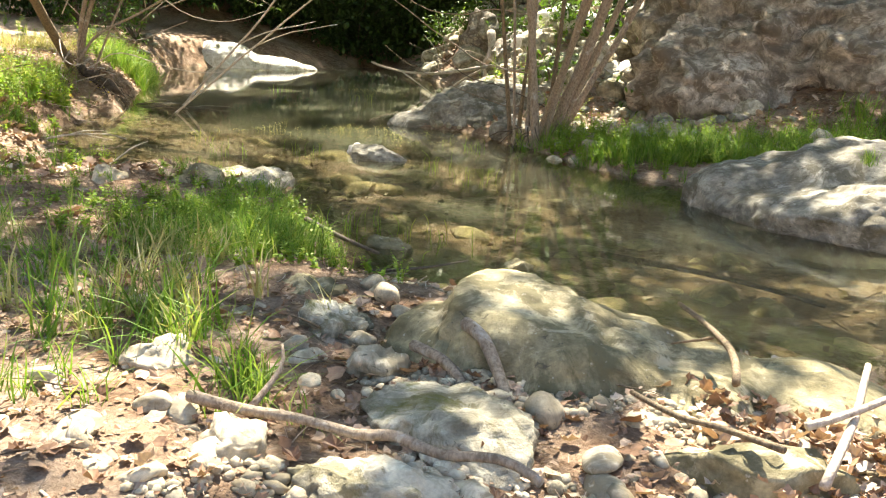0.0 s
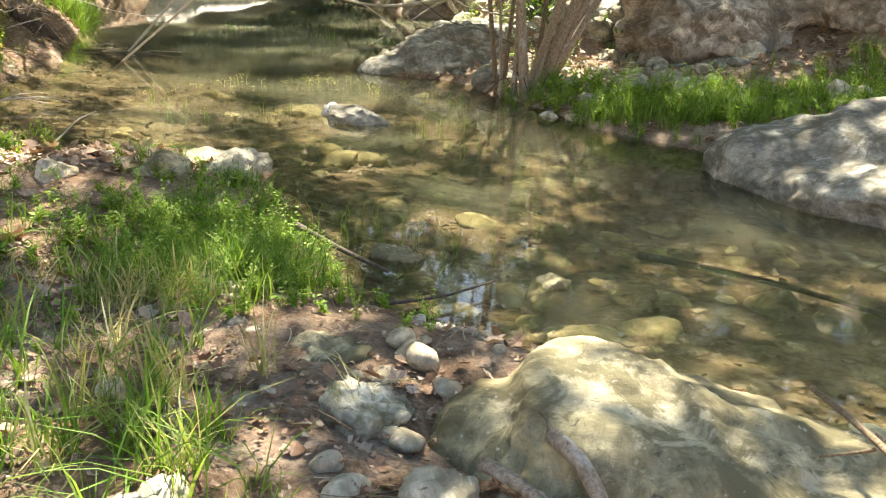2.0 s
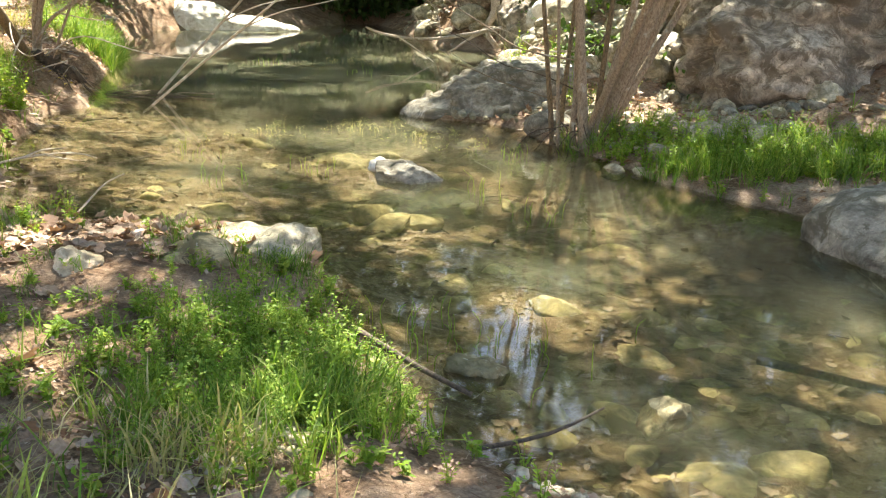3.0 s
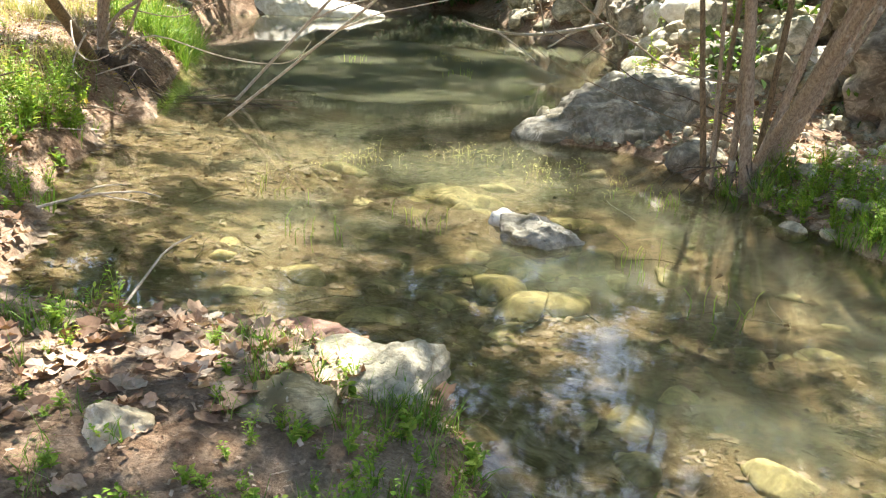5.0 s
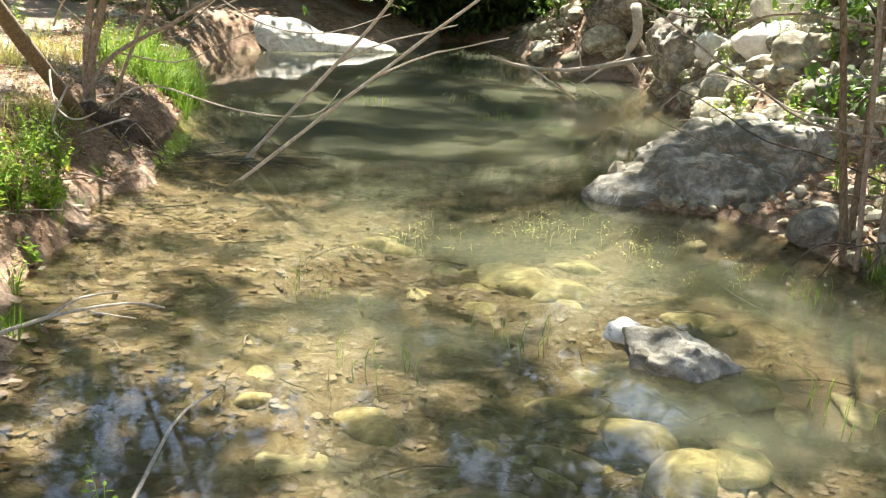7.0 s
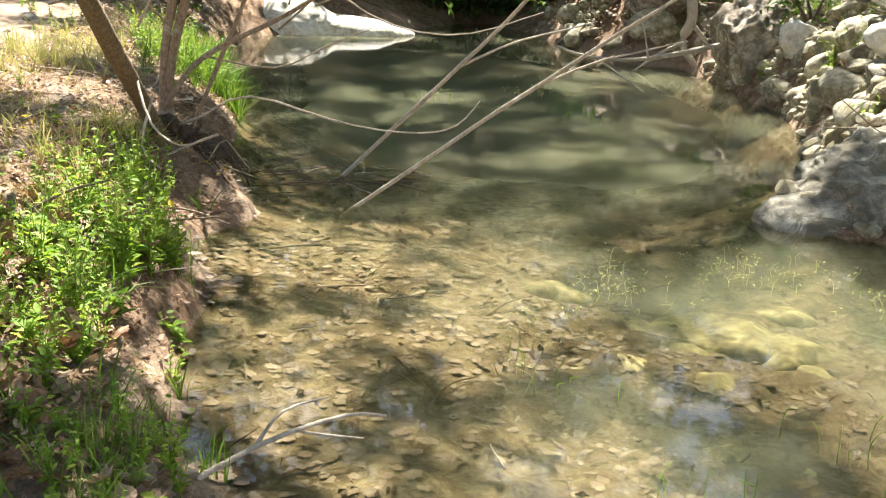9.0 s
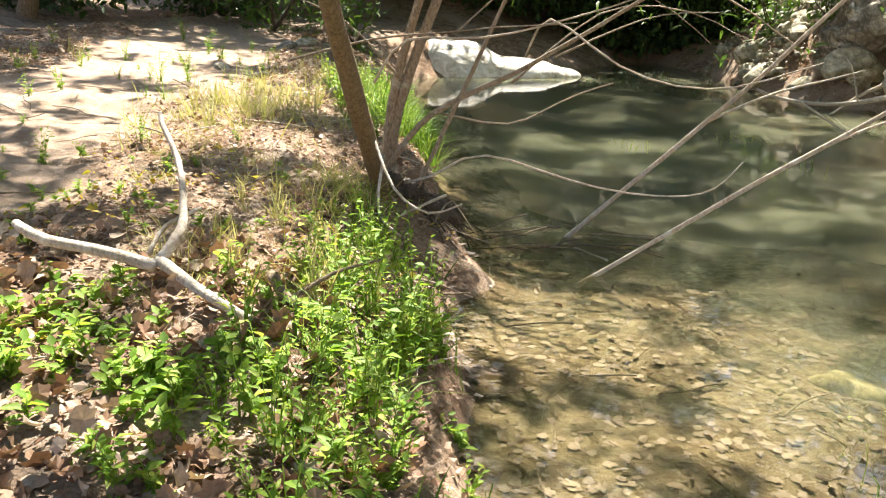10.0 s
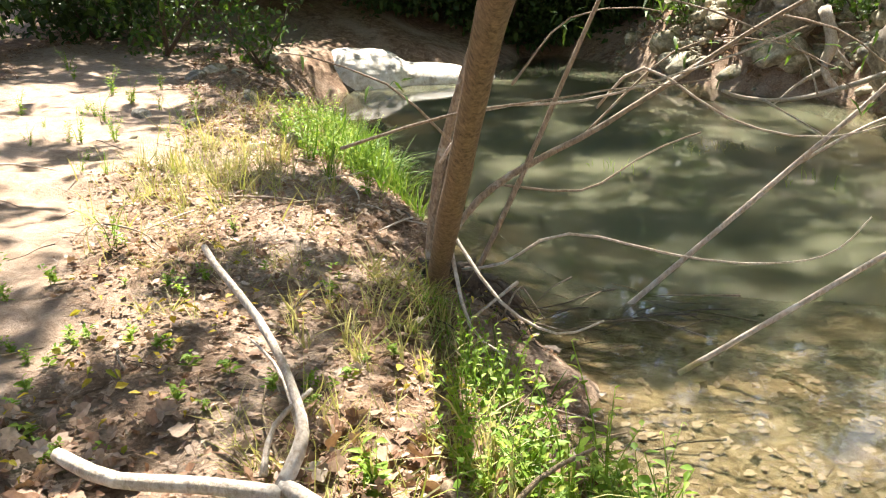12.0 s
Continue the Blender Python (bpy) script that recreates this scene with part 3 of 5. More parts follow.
rock("stone", [((-0.13, 9.12, 0.02), (0.33, 0.24, 0.15), -10), ((-0.2, 9.17, 0.04), (0.22, 0.2, 0.13), 0)], ROCK_GREY, "grey stone standing out of the shallow water", "stone", level=5, rough=0.05, scale=4, seed=46, chips=0.08, facets=8)
rock("stone", [((-0.33, 9.4, 0.02), (0.15, 0.12, 0.1), 0)], ROCK_WHITE, "small white stone beside the grey one in the stream", "stone", level=4, rough=0.04, scale=5, seed=47, facets=7)
rock("stone", [((0.47, 5.2, -0.02), (0.16, 0.14, 0.12), 0)], ROCK_FRONT, "olive round stone half under water", "stone", level=4, rough=0.04, scale=5, seed=48, facets=7)
rock("stone", [((1.28, 4.85, -0.05), (0.12, 0.1, 0.09), 20)], ROCK_FRONT, "pale stone breaking the water surface", "stone", level=4, rough=0.04, scale=5, seed=49, facets=7)
rock("stone", [((0.28, 3.6, 0.1), (0.24, 0.14, 0.11), -8)], ROCK_FRONT, "mossy oblong stone on the shore", "stone", level=5, rough=0.05, scale=4, seed=50, chips=0.06, facets=8)
rock("stone", [((0.5, 3.2, 0.1), (0.17, 0.15, 0.11), 30)], ROCK_PALE, "pale mossy lump of stone on the shore", "stone", level=5, rough=0.06, scale=5, seed=51, chips=0.08, facets=8)
rock("stone", [((0.72, 2.65, 0.15), (0.16, 0.11, 0.07), 12)], PEBBLE, "flat cream stone on the gravel", "stone", level=4, rough=0.04, scale=5, seed=52, facets=8)
rock("stone", [((1.05, 2.2, 0.13), (0.36, 0.24, 0.13), -25), ((1.22, 2.0, 0.1), (0.22, 0.17, 0.1), 0)], ROCK_PALE, "large pale mossy stone lying in front of the boulder", "stone", level=5, rough=0.06, scale=3.5, seed=53, chips=0.02, facets=9, cracks=0.03)
rock("stone", [((0.85, 1.62, 0.14), (0.3, 0.17, 0.1), 8)], ROCK_PALE, "half-buried mossy slab among dead leaves", "stone", level=5, rough=0.06, scale=4, seed=54, chips=0.02, facets=9, cracks=0.03)
rock("stone", [((0.4, 1.8, 0.18), (0.12, 0.1, 0.08), 0)], PEBBLE, "cream stone on the leaf-strewn shore", "stone", level=4, rough=0.05, scale=5, seed=55, facets=8)
rock("stone", [((-0.05, 2.45, 0.18), (0.15, 0.12, 0.09), 0)], PEBBLE, "pinkish cream stone beside thin grass", "stone", level=4, rough=0.05, scale=5, seed=56, chips=0.06, facets=8)
rock("stone", [((1.95, 1.95, 0.12), (0.3, 0.18, 0.1), -10)], ROCK_FRONT, "flat grey-green stone sunk in the litter", "stone", level=4, rough=0.05, scale=4, seed=57, facets=7)
rock("stone", [((1.3, 11.6, 0.1), (0.25, 0.2, 0.18), 0)], ROCK_GREY, "grey stone at the foot of the many-stemmed tree", "stone", level=4, rough=0.04, scale=4, seed=58)
rock("rock", [((1.75, 15.7, 1.2), (0.42, 0.3, 0.28), 10)], ROCK_WHITE, "white angular block on the eroded bank", level=4, rough=0.06, scale=2.5, seed=59, chips=0.15)
rock("rock", [((2.2, 16.4, 1.6), (0.6, 0.4, 0.28), -10)], ROCK_WHITE, "long white block high on the eroded bank", level=4, rough=0.06, scale=2.5, seed=60, chips=0.15)

for k, (x, y, rx, ry, rz) in enumerate([(2.35, 14.6, 0.4, 0.3, 0.26), (2.0, 15.0, 0.28, 0.24, 0.24), (2.9, 15.0, 0.5, 0.34, 0.3), (2.6, 15.8, 0.36, 0.3, 0.28), (1.9, 17.3, 0.42, 0.34, 0.3), (2.7, 17.5, 0.55, 0.4, 0.34), (1.7, 18.9, 0.4, 0.4, 0.36), (1.35, 16.6, 0.3, 0.26, 0.24), (2.3, 13.5, 0.34, 0.28, 0.22), (2.9, 13.9, 0.4, 0.3, 0.3), (1.75, 14.5, 0.3, 0.3, 0.24), (3.3, 14.6, 0.5, 0.4, 0.36)]):
    rock("rock", [((x, y, float(ground_z(x, y)[0]) + 0.02), (rx, ry, rz), 20 * k)], ROCK_PALE if k % 3 else ROCK_WHITE, "pale angular limestone block stuck in the eroded bank", level=4, rough=0.07, scale=2.2, seed=400 + k, chips=0.15, facets=9)
for k, (x, y, rx, ry, rz) in enumerate([(1.55, 20.4, 0.75, 1.1, 0.85), (0.6, 23.6, 0.7, 1.0, 0.75), (2.3, 22.3, 0.8, 0.9, 0.8)]):
    rock("rock", [((x, y, float(ground_z(x, y)[0]) - 0.1), (rx, ry, rz), 15 * k)], ROCK_WALL, "tan weathered rock mass in the eroded bank", level=5, rough=0.16, scale=1.4, seed=420 + k, chips=0.25, facets=10, cracks=0.12)

STONES = [stone_mesh("stone_shape", r, m, 70 + k, 4 if k < 6 else 3, 9 if 2 < k < 6 else 13, 0.03 if 2 < k < 6 else 0.07)
          for k, (r, m) in enumerate([((1, 0.8, 0.5), ROCK_ALGAE), ((1, 0.7, 0.4), ROCK_ALGAE), ((0.9, 0.85, 0.55), ROCK_ALGAE),
                                      ((1, 0.8, 0.7), ROCK_PALE), ((1, 0.65, 0.6), ROCK_GREY), ((0.9, 0.9, 0.75), ROCK_PALE),
                                      ((1, 0.8, 0.6), PEBBLE), ((1, 0.7, 0.5), PEBBLE), ((0.9, 0.85, 0.7), PEBBLE), ((1, 0.6, 0.45), ROCK_PALE)])]


def set_stones(name, kinds, places, label, category, group):
    for x, y, size, sink in places:
        ob = new(name, STONES[kinds[int(rng.integers(len(kinds)))]])
        ob.location = on_ground(x, y, size * sink)
        ob.rotation_euler = (rng.uniform(-0.3, 0.3), rng.uniform(-0.3, 0.3), rng.uniform(0, 6.28))
        ob.scale = (size, size * rng.uniform(0.8, 1.1), size * rng.uniform(0.7, 1.0))
        tagged(ob, label, category, group)


# algae stones under the water round the standing stone and up the pool
spots = [(-0.9, 11.1, 0.42, -0.1), (-1.25, 11.35, 0.3, -0.1), (-0.62, 11.0, 0.28, -0.1), (-0.35, 8.6, 0.24, 0.2), (0.05, 8.45, 0.2, 0.2), (0.3, 9.25, 0.2, 0.3), (-0.2, 8.3, 0.22, 0.2), (0.42, 9.0, 0.16, 0.3)]
while len(spots) < 110:
    x, y = rng.normal(-0.45, 0.9), rng.normal(9.3, 1.5)
    if shore_distance(np.array([x]), np.array([y]))[0] < -0.15:
        spots.append((x, y, rng.uniform(0.1, 0.34), rng.uniform(-0.5, -0.15)))
set_stones("submerged_stone", [0, 1, 2], spots, "yellow algae-coated stone under the clear water", "stone", "submerged stones")
spots = []
while len(spots) < 90:
    x, y = rng.normal(1.7, 1.0), rng.normal(5.6, 1.2)
    if shore_distance(np.array([x]), np.array([y]))[0] < -0.1:
        spots.append((x, y, rng.uniform(0.08, 0.28), rng.uniform(-0.5, -0.15)))
set_stones("submerged_stone", [0, 1, 2], spots, "yellow-brown algae stone in the shallows", "stone", "submerged stones")

# cream stones and pebbles on the near shore
spots = [(0.55, 3.7, 0.09, 0.3), (0.66, 3.55, 0.1, 0.3), (0.75, 3.35, 0.07, 0.4), (0.62, 3.0, 0.08, 0.4), (1.35, 2.3, 0.09, 0.4), (1.5, 1.95, 0.08, 0.4), (0.2, 2.0, 0.08, 0.3), (-0.35, 2.2, 0.07, 0.4), (0.1, 2.0, 0.07, 0.4)]
while len(spots) < 150:
    x, y = rng.uniform(-0.45, 2.4), rng.uniform(1.1, 3.8)
    if shore_distance(np.array([x]), np.array([y]))[0] > 0.1:
        spots.append((x, y, float(rng.choice([0.025, 0.03, 0.04, 0.05, 0.065, 0.085])), float(rng.uniform(-0.4, 0.05))))
set_stones("pebble", [6, 7, 8], spots, "cream-coloured river pebble on the shore", "pebble", "pebbles on the near shore")

# rubble of the eroded bank
spots = []
while len(spots) < 240:
    x, y = rng.uniform(-1.0, 4.0), rng.uniform(13.6, 27)
    d = shore_distance(np.array([x]), np.array([y]))[0]
    if 0.0 < d < 2.8:
        spots.append((x, y, float(rng.choice([0.08, 0.1, 0.13, 0.18, 0.24, 0.34, 0.42])), float(rng.uniform(-0.35, 0.05))))
set_stones("bank_stone", [3, 4, 5, 9], spots, "pale angular stone stuck in the eroded bank", "stone", "stones of the eroded bank")
spots = [(rng.uniform(1.6, 5), rng.uniform(9.4, 13), float(rng.uniform(0.06, 0.16)), 0.1) for _ in range(35)]
spots += [(rng.uniform(-8.6, -6.0), rng.uniform(16, 24), float(rng.uniform(0.06, 0.2)), 0.1) for _ in range(20)]
set_stones("stone", [3, 4, 9], spots, "weathered grey stone lying in the litter", "stone", "loose stones on the banks")

# broken rubble too small to pick out, over the eroded bank and below the outcrop
rn = 20000
qx, qy = rng.uniform(-1.5, 5.5, rn), rng.uniform(9.5, 28, rn)
d = shore_distance(qx, qy)
sel = (d > 0.0) & (d < 3.6) & (qx > np.interp(qy, [9.5, 12, 18, 28], [1.5, 0.2, -1.5, -2.0])) & ((qy > 12.8) | (rng.uniform(0, 1, rn) < 0.25)) & (fbm(flat(qx, qy), 0.8, 3, 6) > -0.45)
qx, qy = qx[sel], qy[sel]
shapes = []
for k in range(5):
    pv, pf = unit_sphere(2)
    r = np.random.default_rng(900 + k)
    n = r.normal(0, 1, (8, 3))
    n /= np.linalg.norm(n, axis=1)[:, None]
    cut = np.concatenate([r.uniform(0.5, 0.9, 8)[None] / np.clip(pv @ n.T, 0.05, None), np.full((len(pv), 1), 1.0)], 1)
    shapes.append((pv * cut.min(1)[:, None] * np.array([1, 0.8, 0.6]), pf))
size = rng.gamma(1.5, 0.034, len(qx)) + 0.015
v, f = strewn(shapes, np.stack([qx, qy, ground_z(qx, qy) + size * 0.15], 1), turns(rng.uniform(0, 6.28, len(qx)), rng.normal(0, 0.4, len(qx)), rng.normal(0, 0.4, len(qx))), size)
tagged(new("rubble", mesh_from("rubble", v, f, ROCK_PALE, smooth=False)), "pale broken limestone rubble on the eroded bank", "rubble", kind="stuff")

# gravel
gn = 14000
qx, qy = rng.uniform(-0.5, 3.0, gn), rng.uniform(0.9, 4.4, gn)
d = shore_distance(qx, qy)
sel = (d > -0.4) & (fbm(flat(qx, qy), 0.9, 2, 5) > -0.35)
qx, qy = qx[sel], qy[sel]
sv, sf = unit_sphere(1)
shapes = [(sv * np.array(s) * (1 + 0.18 * fbm(sv * 1.7 + k, 1, 2, k))[:, None], sf) for k, s in enumerate([(1, 0.8, 0.5), (1, 0.6, 0.45), (0.8, 0.9, 0.6)])]
size = rng.gamma(2.0, 0.007, len(qx)) + 0.007
v, f = strewn(shapes, np.stack([qx, qy, ground_z(qx, qy) + size * 0.2], 1), turns(rng.uniform(0, 6.28, len(qx)), rng.normal(0, 0.3, len(qx)), rng.normal(0, 0.3, len(qx))), size)
tagged(new("gravel", mesh_from("gravel", v, f, PEBBLE)), "small cream and brown gravel on the shore", "gravel", kind="stuff")


# ---- fallen leaves ----
def litter(name, n, box, low, high, sizes, shapes, material, label, dz, lift, clump=-0.2, cs=1.2, seed=8):
    x, y = rng.uniform(box[0], box[2], n), rng.uniform(box[1], box[3], n)
    d = shore_distance(x, y)
    sel = (d > low) & (d < high) & (fbm(flat(x, y), cs, 2, seed) > clump) & (rng.uniform(0.1, 1, n) > trail(x, y))
    x, y = x[sel], y[sel]
    k = len(x)
    rot = turns(rng.uniform(0, 6.28, k), rng.normal(0, lift, k), rng.normal(0, lift, k))
    v, f = strewn(shapes, np.stack([x, y, ground_z(x, y) + dz * rng.uniform(0.3, 1.6, k)], 1), rot, rng.uniform(*sizes, k))
    ob = new(name, mesh_from(name, v, f, material, smooth=False))
    return tagged(ob, label, "leaf litter", kind="stuff")


litter("leaf_litter", 4200, (-2.6, 0.7, 3.4, 5.5), 0.05, 9, (0.03, 0.1), DEAD_LEAVES, LITTER, "dead brown leaves and husks scattered over the gravel shore", 0.015, 0.35, -0.25)
litter("leaf_litter", 1500, (1.85, 0.9, 3.4, 2.6), 0.05, 9, (0.035, 0.095), DEAD_LEAVES, LITTER, "heap of curled dead leaves in the sun", 0.04, 0.5, -2)
litter("leaf_litter", 2600, (-4.5, 4.5, -0.2, 8.5), 0.03, 9, (0.07, 0.16), DEAD_LEAVES, LITTER, "fallen plane leaves between grass and rocks", 0.02, 0.3, -0.1)
litter("leaf_litter", 2600, (-7.2, 7.8, -4.1, 10.9), 0.12, 6, (0.05, 0.14), DEAD_LEAVES, LITTER, "large curled dead leaves piled under the herbs", 0.035, 0.55, -0.6)
litter("leaf_litter", 6000, (-12, 7.5, -3.2, 24), 0.05, 9, (0.035, 0.1), DEAD_LEAVES, LITTER, "deep brown leaf litter covering the left bank", 0.03, 0.4, -0.5)
litter("leaf_litter", 9000, (-2, 9, 8, 30), 0.1, 5, (0.06, 0.15), DEAD_LEAVES, LITTER, "dead leaves lying on the stony far bank", 0.02, 0.35, -0.1)
litter("sunken_leaves", 9000, (-5, 6.6, 0.2, 13.4), -3.4, 0.02, (0.02, 0.1), SUNKEN_LEAVES, LITTER_WET, "sodden brown leaves lying thick on the shallow stream bed", 0.003, 0.05, -0.75)
litter("sunken_leaves", 3200, (0.0, 3.6, 4.5, 9), -2.5, 0.02, (0.02, 0.1), SUNKEN_LEAVES, LITTER_WET, "brown leaves sunk in the shallow water", 0.003, 0.05, -0.4)
litter("sunken_leaves", 1500, (-6.5, 14, -2, 21), -1.8, 0.0, (0.08, 0.16), FLAT_LEAVES, LITTER_WET, "brown leaves sunk along the pool's edge", 0.01, 0.1, 0.0)
litter("yellow_leaves", 900, (-8, 8.8, -4.4, 13), 0.1, 4, (0.03, 0.07), GREEN_LEAVES, YELLOW_LEAF, "small yellowing leaves over the litter", 0.05, 0.4, 0.1, 1.4, 9)


def crumbs(name, n, box, low, high, label, sizes, material):
    """Crumbled leaf bits and short stalks."""
    x, y = rng.uniform(box[0], box[2], n), rng.uniform(box[1], box[3], n)
    d = shore_distance(x, y)
    sel = (d > low) & (d < high) & (rng.uniform(0.15, 1, n) > trail(x, y))
    x, y = x[sel], y[sel]
    k = len(x)
    bits = [(np.array([[-0.5, 0, 0], [0.4, -0.3, 0.1], [0.5, 0.3, 0.0], [-0.3, 0.4, 0.15]]), np.array([[0, 1, 2], [0, 2, 3]])),
            (np.array([[-0.04, -1.4, 0], [0.05, -1.3, 0.03], [0.06, 1.2, 0.1], [-0.03, 1.3, 0.06]]), np.array([[0, 1, 2], [0, 2, 3]])),
            (np.array([[-0.3, -0.5, 0.1], [0.3, -0.4, 0], [0.25, 0.6, 0.12], [-0.35, 0.4, 0]]), np.array([[0, 1, 2], [0, 2, 3]]))]
    v, f = strewn(bits, np.stack([x, y, ground_z(x, y) + rng.uniform(0.004, 0.03, k)], 1), turns(rng.uniform(0, 6.28, k), rng.normal(0, 0.35, k), rng.normal(0, 0.35, k)), rng.uniform(*sizes, k))
    tagged(new(name, mesh_from(name, v, f, material, smooth=False)), label, "leaf litter", kind="stuff")


crumbs("leaf_crumbs", 20000, (-2.5, 0.6, 3.4, 7), 0.02, 9, "crumbled dead leaves and stalks over the near shore", (0.008, 0.03), LITTER)
crumbs("leaf_crumbs", 90000, (-12, 6.5, -3.2, 24), 0.02, 9, "crumbled dead leaves and stalks over the left bank", (0.012, 0.05), LITTER)
crumbs("leaf_crumbs", 40000, (-2, 8.5, 9, 30), 0.02, 5, "crumbled dead leaves and stalks over the far bank", (0.02, 0.08), LITTER)
crumbs("sunken_crumbs", 5000, (-5, 3.6, 4, 15), -2.6, 0.02, "leaf crumbs settled on the stream bed", (0.02, 0.07), LITTER_WET)


# ---- grass and herbs ----
def grass(name, patches, material, label, lift=0.22):
    """patches: (x, y, rx, ry, blades, shortest, tallest); each stands in small tufts."""
    V, F, at = [], [], 0
    for x, y, rx, ry, n, lo, hi in patches:
        tufts = max(3, n // 14)
        tx, ty = x + rx * rng.normal(0, 0.5, tufts), y + ry * rng.normal(0, 0.5, tufts)
        pick = rng.integers(0, tufts, n)
        bx, by = tx[pick] + rng.normal(0, 0.025, n), ty[pick] + rng.normal(0, 0.025, n)
        sel = (shore_distance(bx, by) > -0.12) & (rng.uniform(0.1, 1, n) > trail(bx, by))
        bx, by = bx[sel], by[sel]
        k = len(bx)
        if not k:
            continue
        v, f = strewn(BLADES, np.stack([bx, by, ground_z(bx, by) - 0.01], 1), turns(rng.uniform(0, 6.28, k), rng.normal(0, lift, k), rng.normal(0, lift, k)), rng.uniform(lo, hi, k))
        V.append(v)
        F.append(f + at)
        at += len(v)
    return tagged(new(name, mesh_from(name, np.concatenate(V), np.concatenate(F), material)), label, "grass", kind="stuff")


grass("grass", [(-0.15, 4.45, 0.4, 0.3, 900, 0.12, 0.3), (-0.65, 5.0, 0.7, 0.6, 800, 0.07, 0.2), (-0.55, 4.2, 0.4, 0.3, 500, 0.1, 0.26), (-1.6, 5.0, 0.9, 0.8, 300, 0.06, 0.16), (-0.9, 6.2, 0.5, 0.4, 500, 0.08, 0.2)],
      GRASS, "bright green grass clump growing beside the shallows")
grass("grass", [(-0.3, 2.75, 0.5, 0.5, 420, 0.12, 0.34), (0.35, 2.25, 0.2, 0.2, 170, 0.1, 0.28), (-0.9, 3.2, 0.6, 0.6, 240, 0.12, 0.36), (-1.5, 4.0, 0.7, 0.7, 160, 0.1, 0.32), (-0.55, 2.0, 0.4, 0.4, 120, 0.08, 0.26)],
      GRASS, "thin green grass on the gravel shore")
grass("dry_grass", [(-0.45, 3.95, 0.25, 0.2, 220, 0.12, 0.28), (-0.2, 2.9, 0.7, 0.6, 160, 0.15, 0.35), (-1.2, 4.0, 0.8, 0.6, 220, 0.1, 0.25), (-4.8, 10.6, 0.3, 0.5, 130, 0.15, 0.4), (-7.0, 15.0, 1.2, 1.5, 900, 0.1, 0.35), (-5.3, 11.8, 0.5, 0.5, 260, 0.1, 0.3)],
      GRASS_DRY, "straw-coloured dry grass stalks")
grass("grass", [(2.6, 9.5, 0.6, 0.45, 1500, 0.12, 0.3), (3.5, 9.4, 0.8, 0.6, 2200, 0.12, 0.32), (4.6, 9.8, 0.9, 0.7, 1700, 0.12, 0.34), (1.7, 11.0, 0.4, 0.5, 600, 0.1, 0.3), (5.8, 10.6, 0.9, 0.8, 1300, 0.12, 0.36)],
      GRASS, "lush green grass bank along the far side of the stream")
tuft = grass("grass", [(4.05, 7.05, 0.3, 0.12, 300, 0.08, 0.2)], GRASS, "small green grass tuft growing on the pale boulder")
top = max(v.co.z for v in slab.data.vertices if math.hypot(v.co.x + slab.location.x - 4.05, v.co.y + slab.location.y - 7.05) < 0.12)
tuft.location.z = top - float(ground_z(4.05, 7.05)[0]) - 0.02
grass("grass", [(-5.7, 16.6, 0.5, 1.1, 2200, 0.2, 0.55), (-6.2, 18.4, 0.4, 0.8, 700, 0.15, 0.45), (-8.2, 15.4, 0.6, 0.7, 500, 0.1, 0.3), (-9.5, 18.5, 1.0, 1.2, 700, 0.15, 0.35)],
      GRASS, "tall green grass on the bank below the tree")
grass("grass", [(-4.55, 10.2, 0.35, 0.9, 350, 0.1, 0.3), (-4.9, 11.7, 0.3, 0.6, 300, 0.1, 0.28), (-3.9, 8.6, 0.4, 0.6, 500, 0.08, 0.25), (-2.6, 6.6, 0.6, 0.4, 350, 0.08, 0.22), (-1.3, 6.7, 0.4, 0.3, 250, 0.08, 0.2), (-0.55, 6.3, 0.15, 0.15, 120, 0.1, 0.22)],
      GRASS, "green grass along the edge of the left bank")


grass("straw", [(-7.2, 14.6, 1.3, 1.2, 1800, 0.08, 0.3), (-6.6, 17.5, 0.9, 1.4, 1500, 0.1, 0.35), (-8.8, 17.0, 1.4, 1.8, 1500, 0.1, 0.35), (-5.4, 10.6, 0.6, 0.6, 700, 0.08, 0.25), (-6.2, 12.6, 0.9, 0.8, 700, 0.06, 0.22), (-5.3, 12.4, 0.3, 0.6, 500, 0.1, 0.3), (-0.8, 3.4, 0.8, 0.7, 350, 0.08, 0.22)],
      GRASS_DRY, "bleached straw lying over the bank", 1.1)


def herb_meshes(seed, stems, tall, leaf, leaves):
    r = np.random.default_rng(seed)
    tubes, places, rots, sizes = [], [], [], []
    for s in range(stems):
        a, out = r.uniform(0, 6.28), r.uniform(0.2, 0.6)
        h = tall * r.uniform(0.6, 1.0)
        pts = [(0.02 * math.cos(a), 0.02 * math.sin(a), -0.02), (out * 0.35 * h * math.cos(a), out * 0.35 * h * math.sin(a), h * 0.55), (out * h * math.cos(a), out * h * math.sin(a), h)]
        tubes.append(tube(pts, 0.004, 0.0015, 4, seed + s))
        for k in range(leaves):
            t = (k + 1) / leaves
            q = np.array(pts[0]) * (1 - t) ** 2 + 2 * t * (1 - t) * np.array(pts[1]) + t * t * np.array(pts[2])
            places.append(q)
            rots.append((r.uniform(0, 6.28), r.uniform(0.1, 0.9), r.normal(0, 0.3)))
            sizes.append(leaf * r.uniform(0.6, 1.2) * (1.15 - 0.6 * t))
    rots = np.array(rots)
    return tubes, strewn(GREEN_LEAVES, np.array(places), turns(rots[:, 0], rots[:, 1], rots[:, 2]), np.array(sizes))


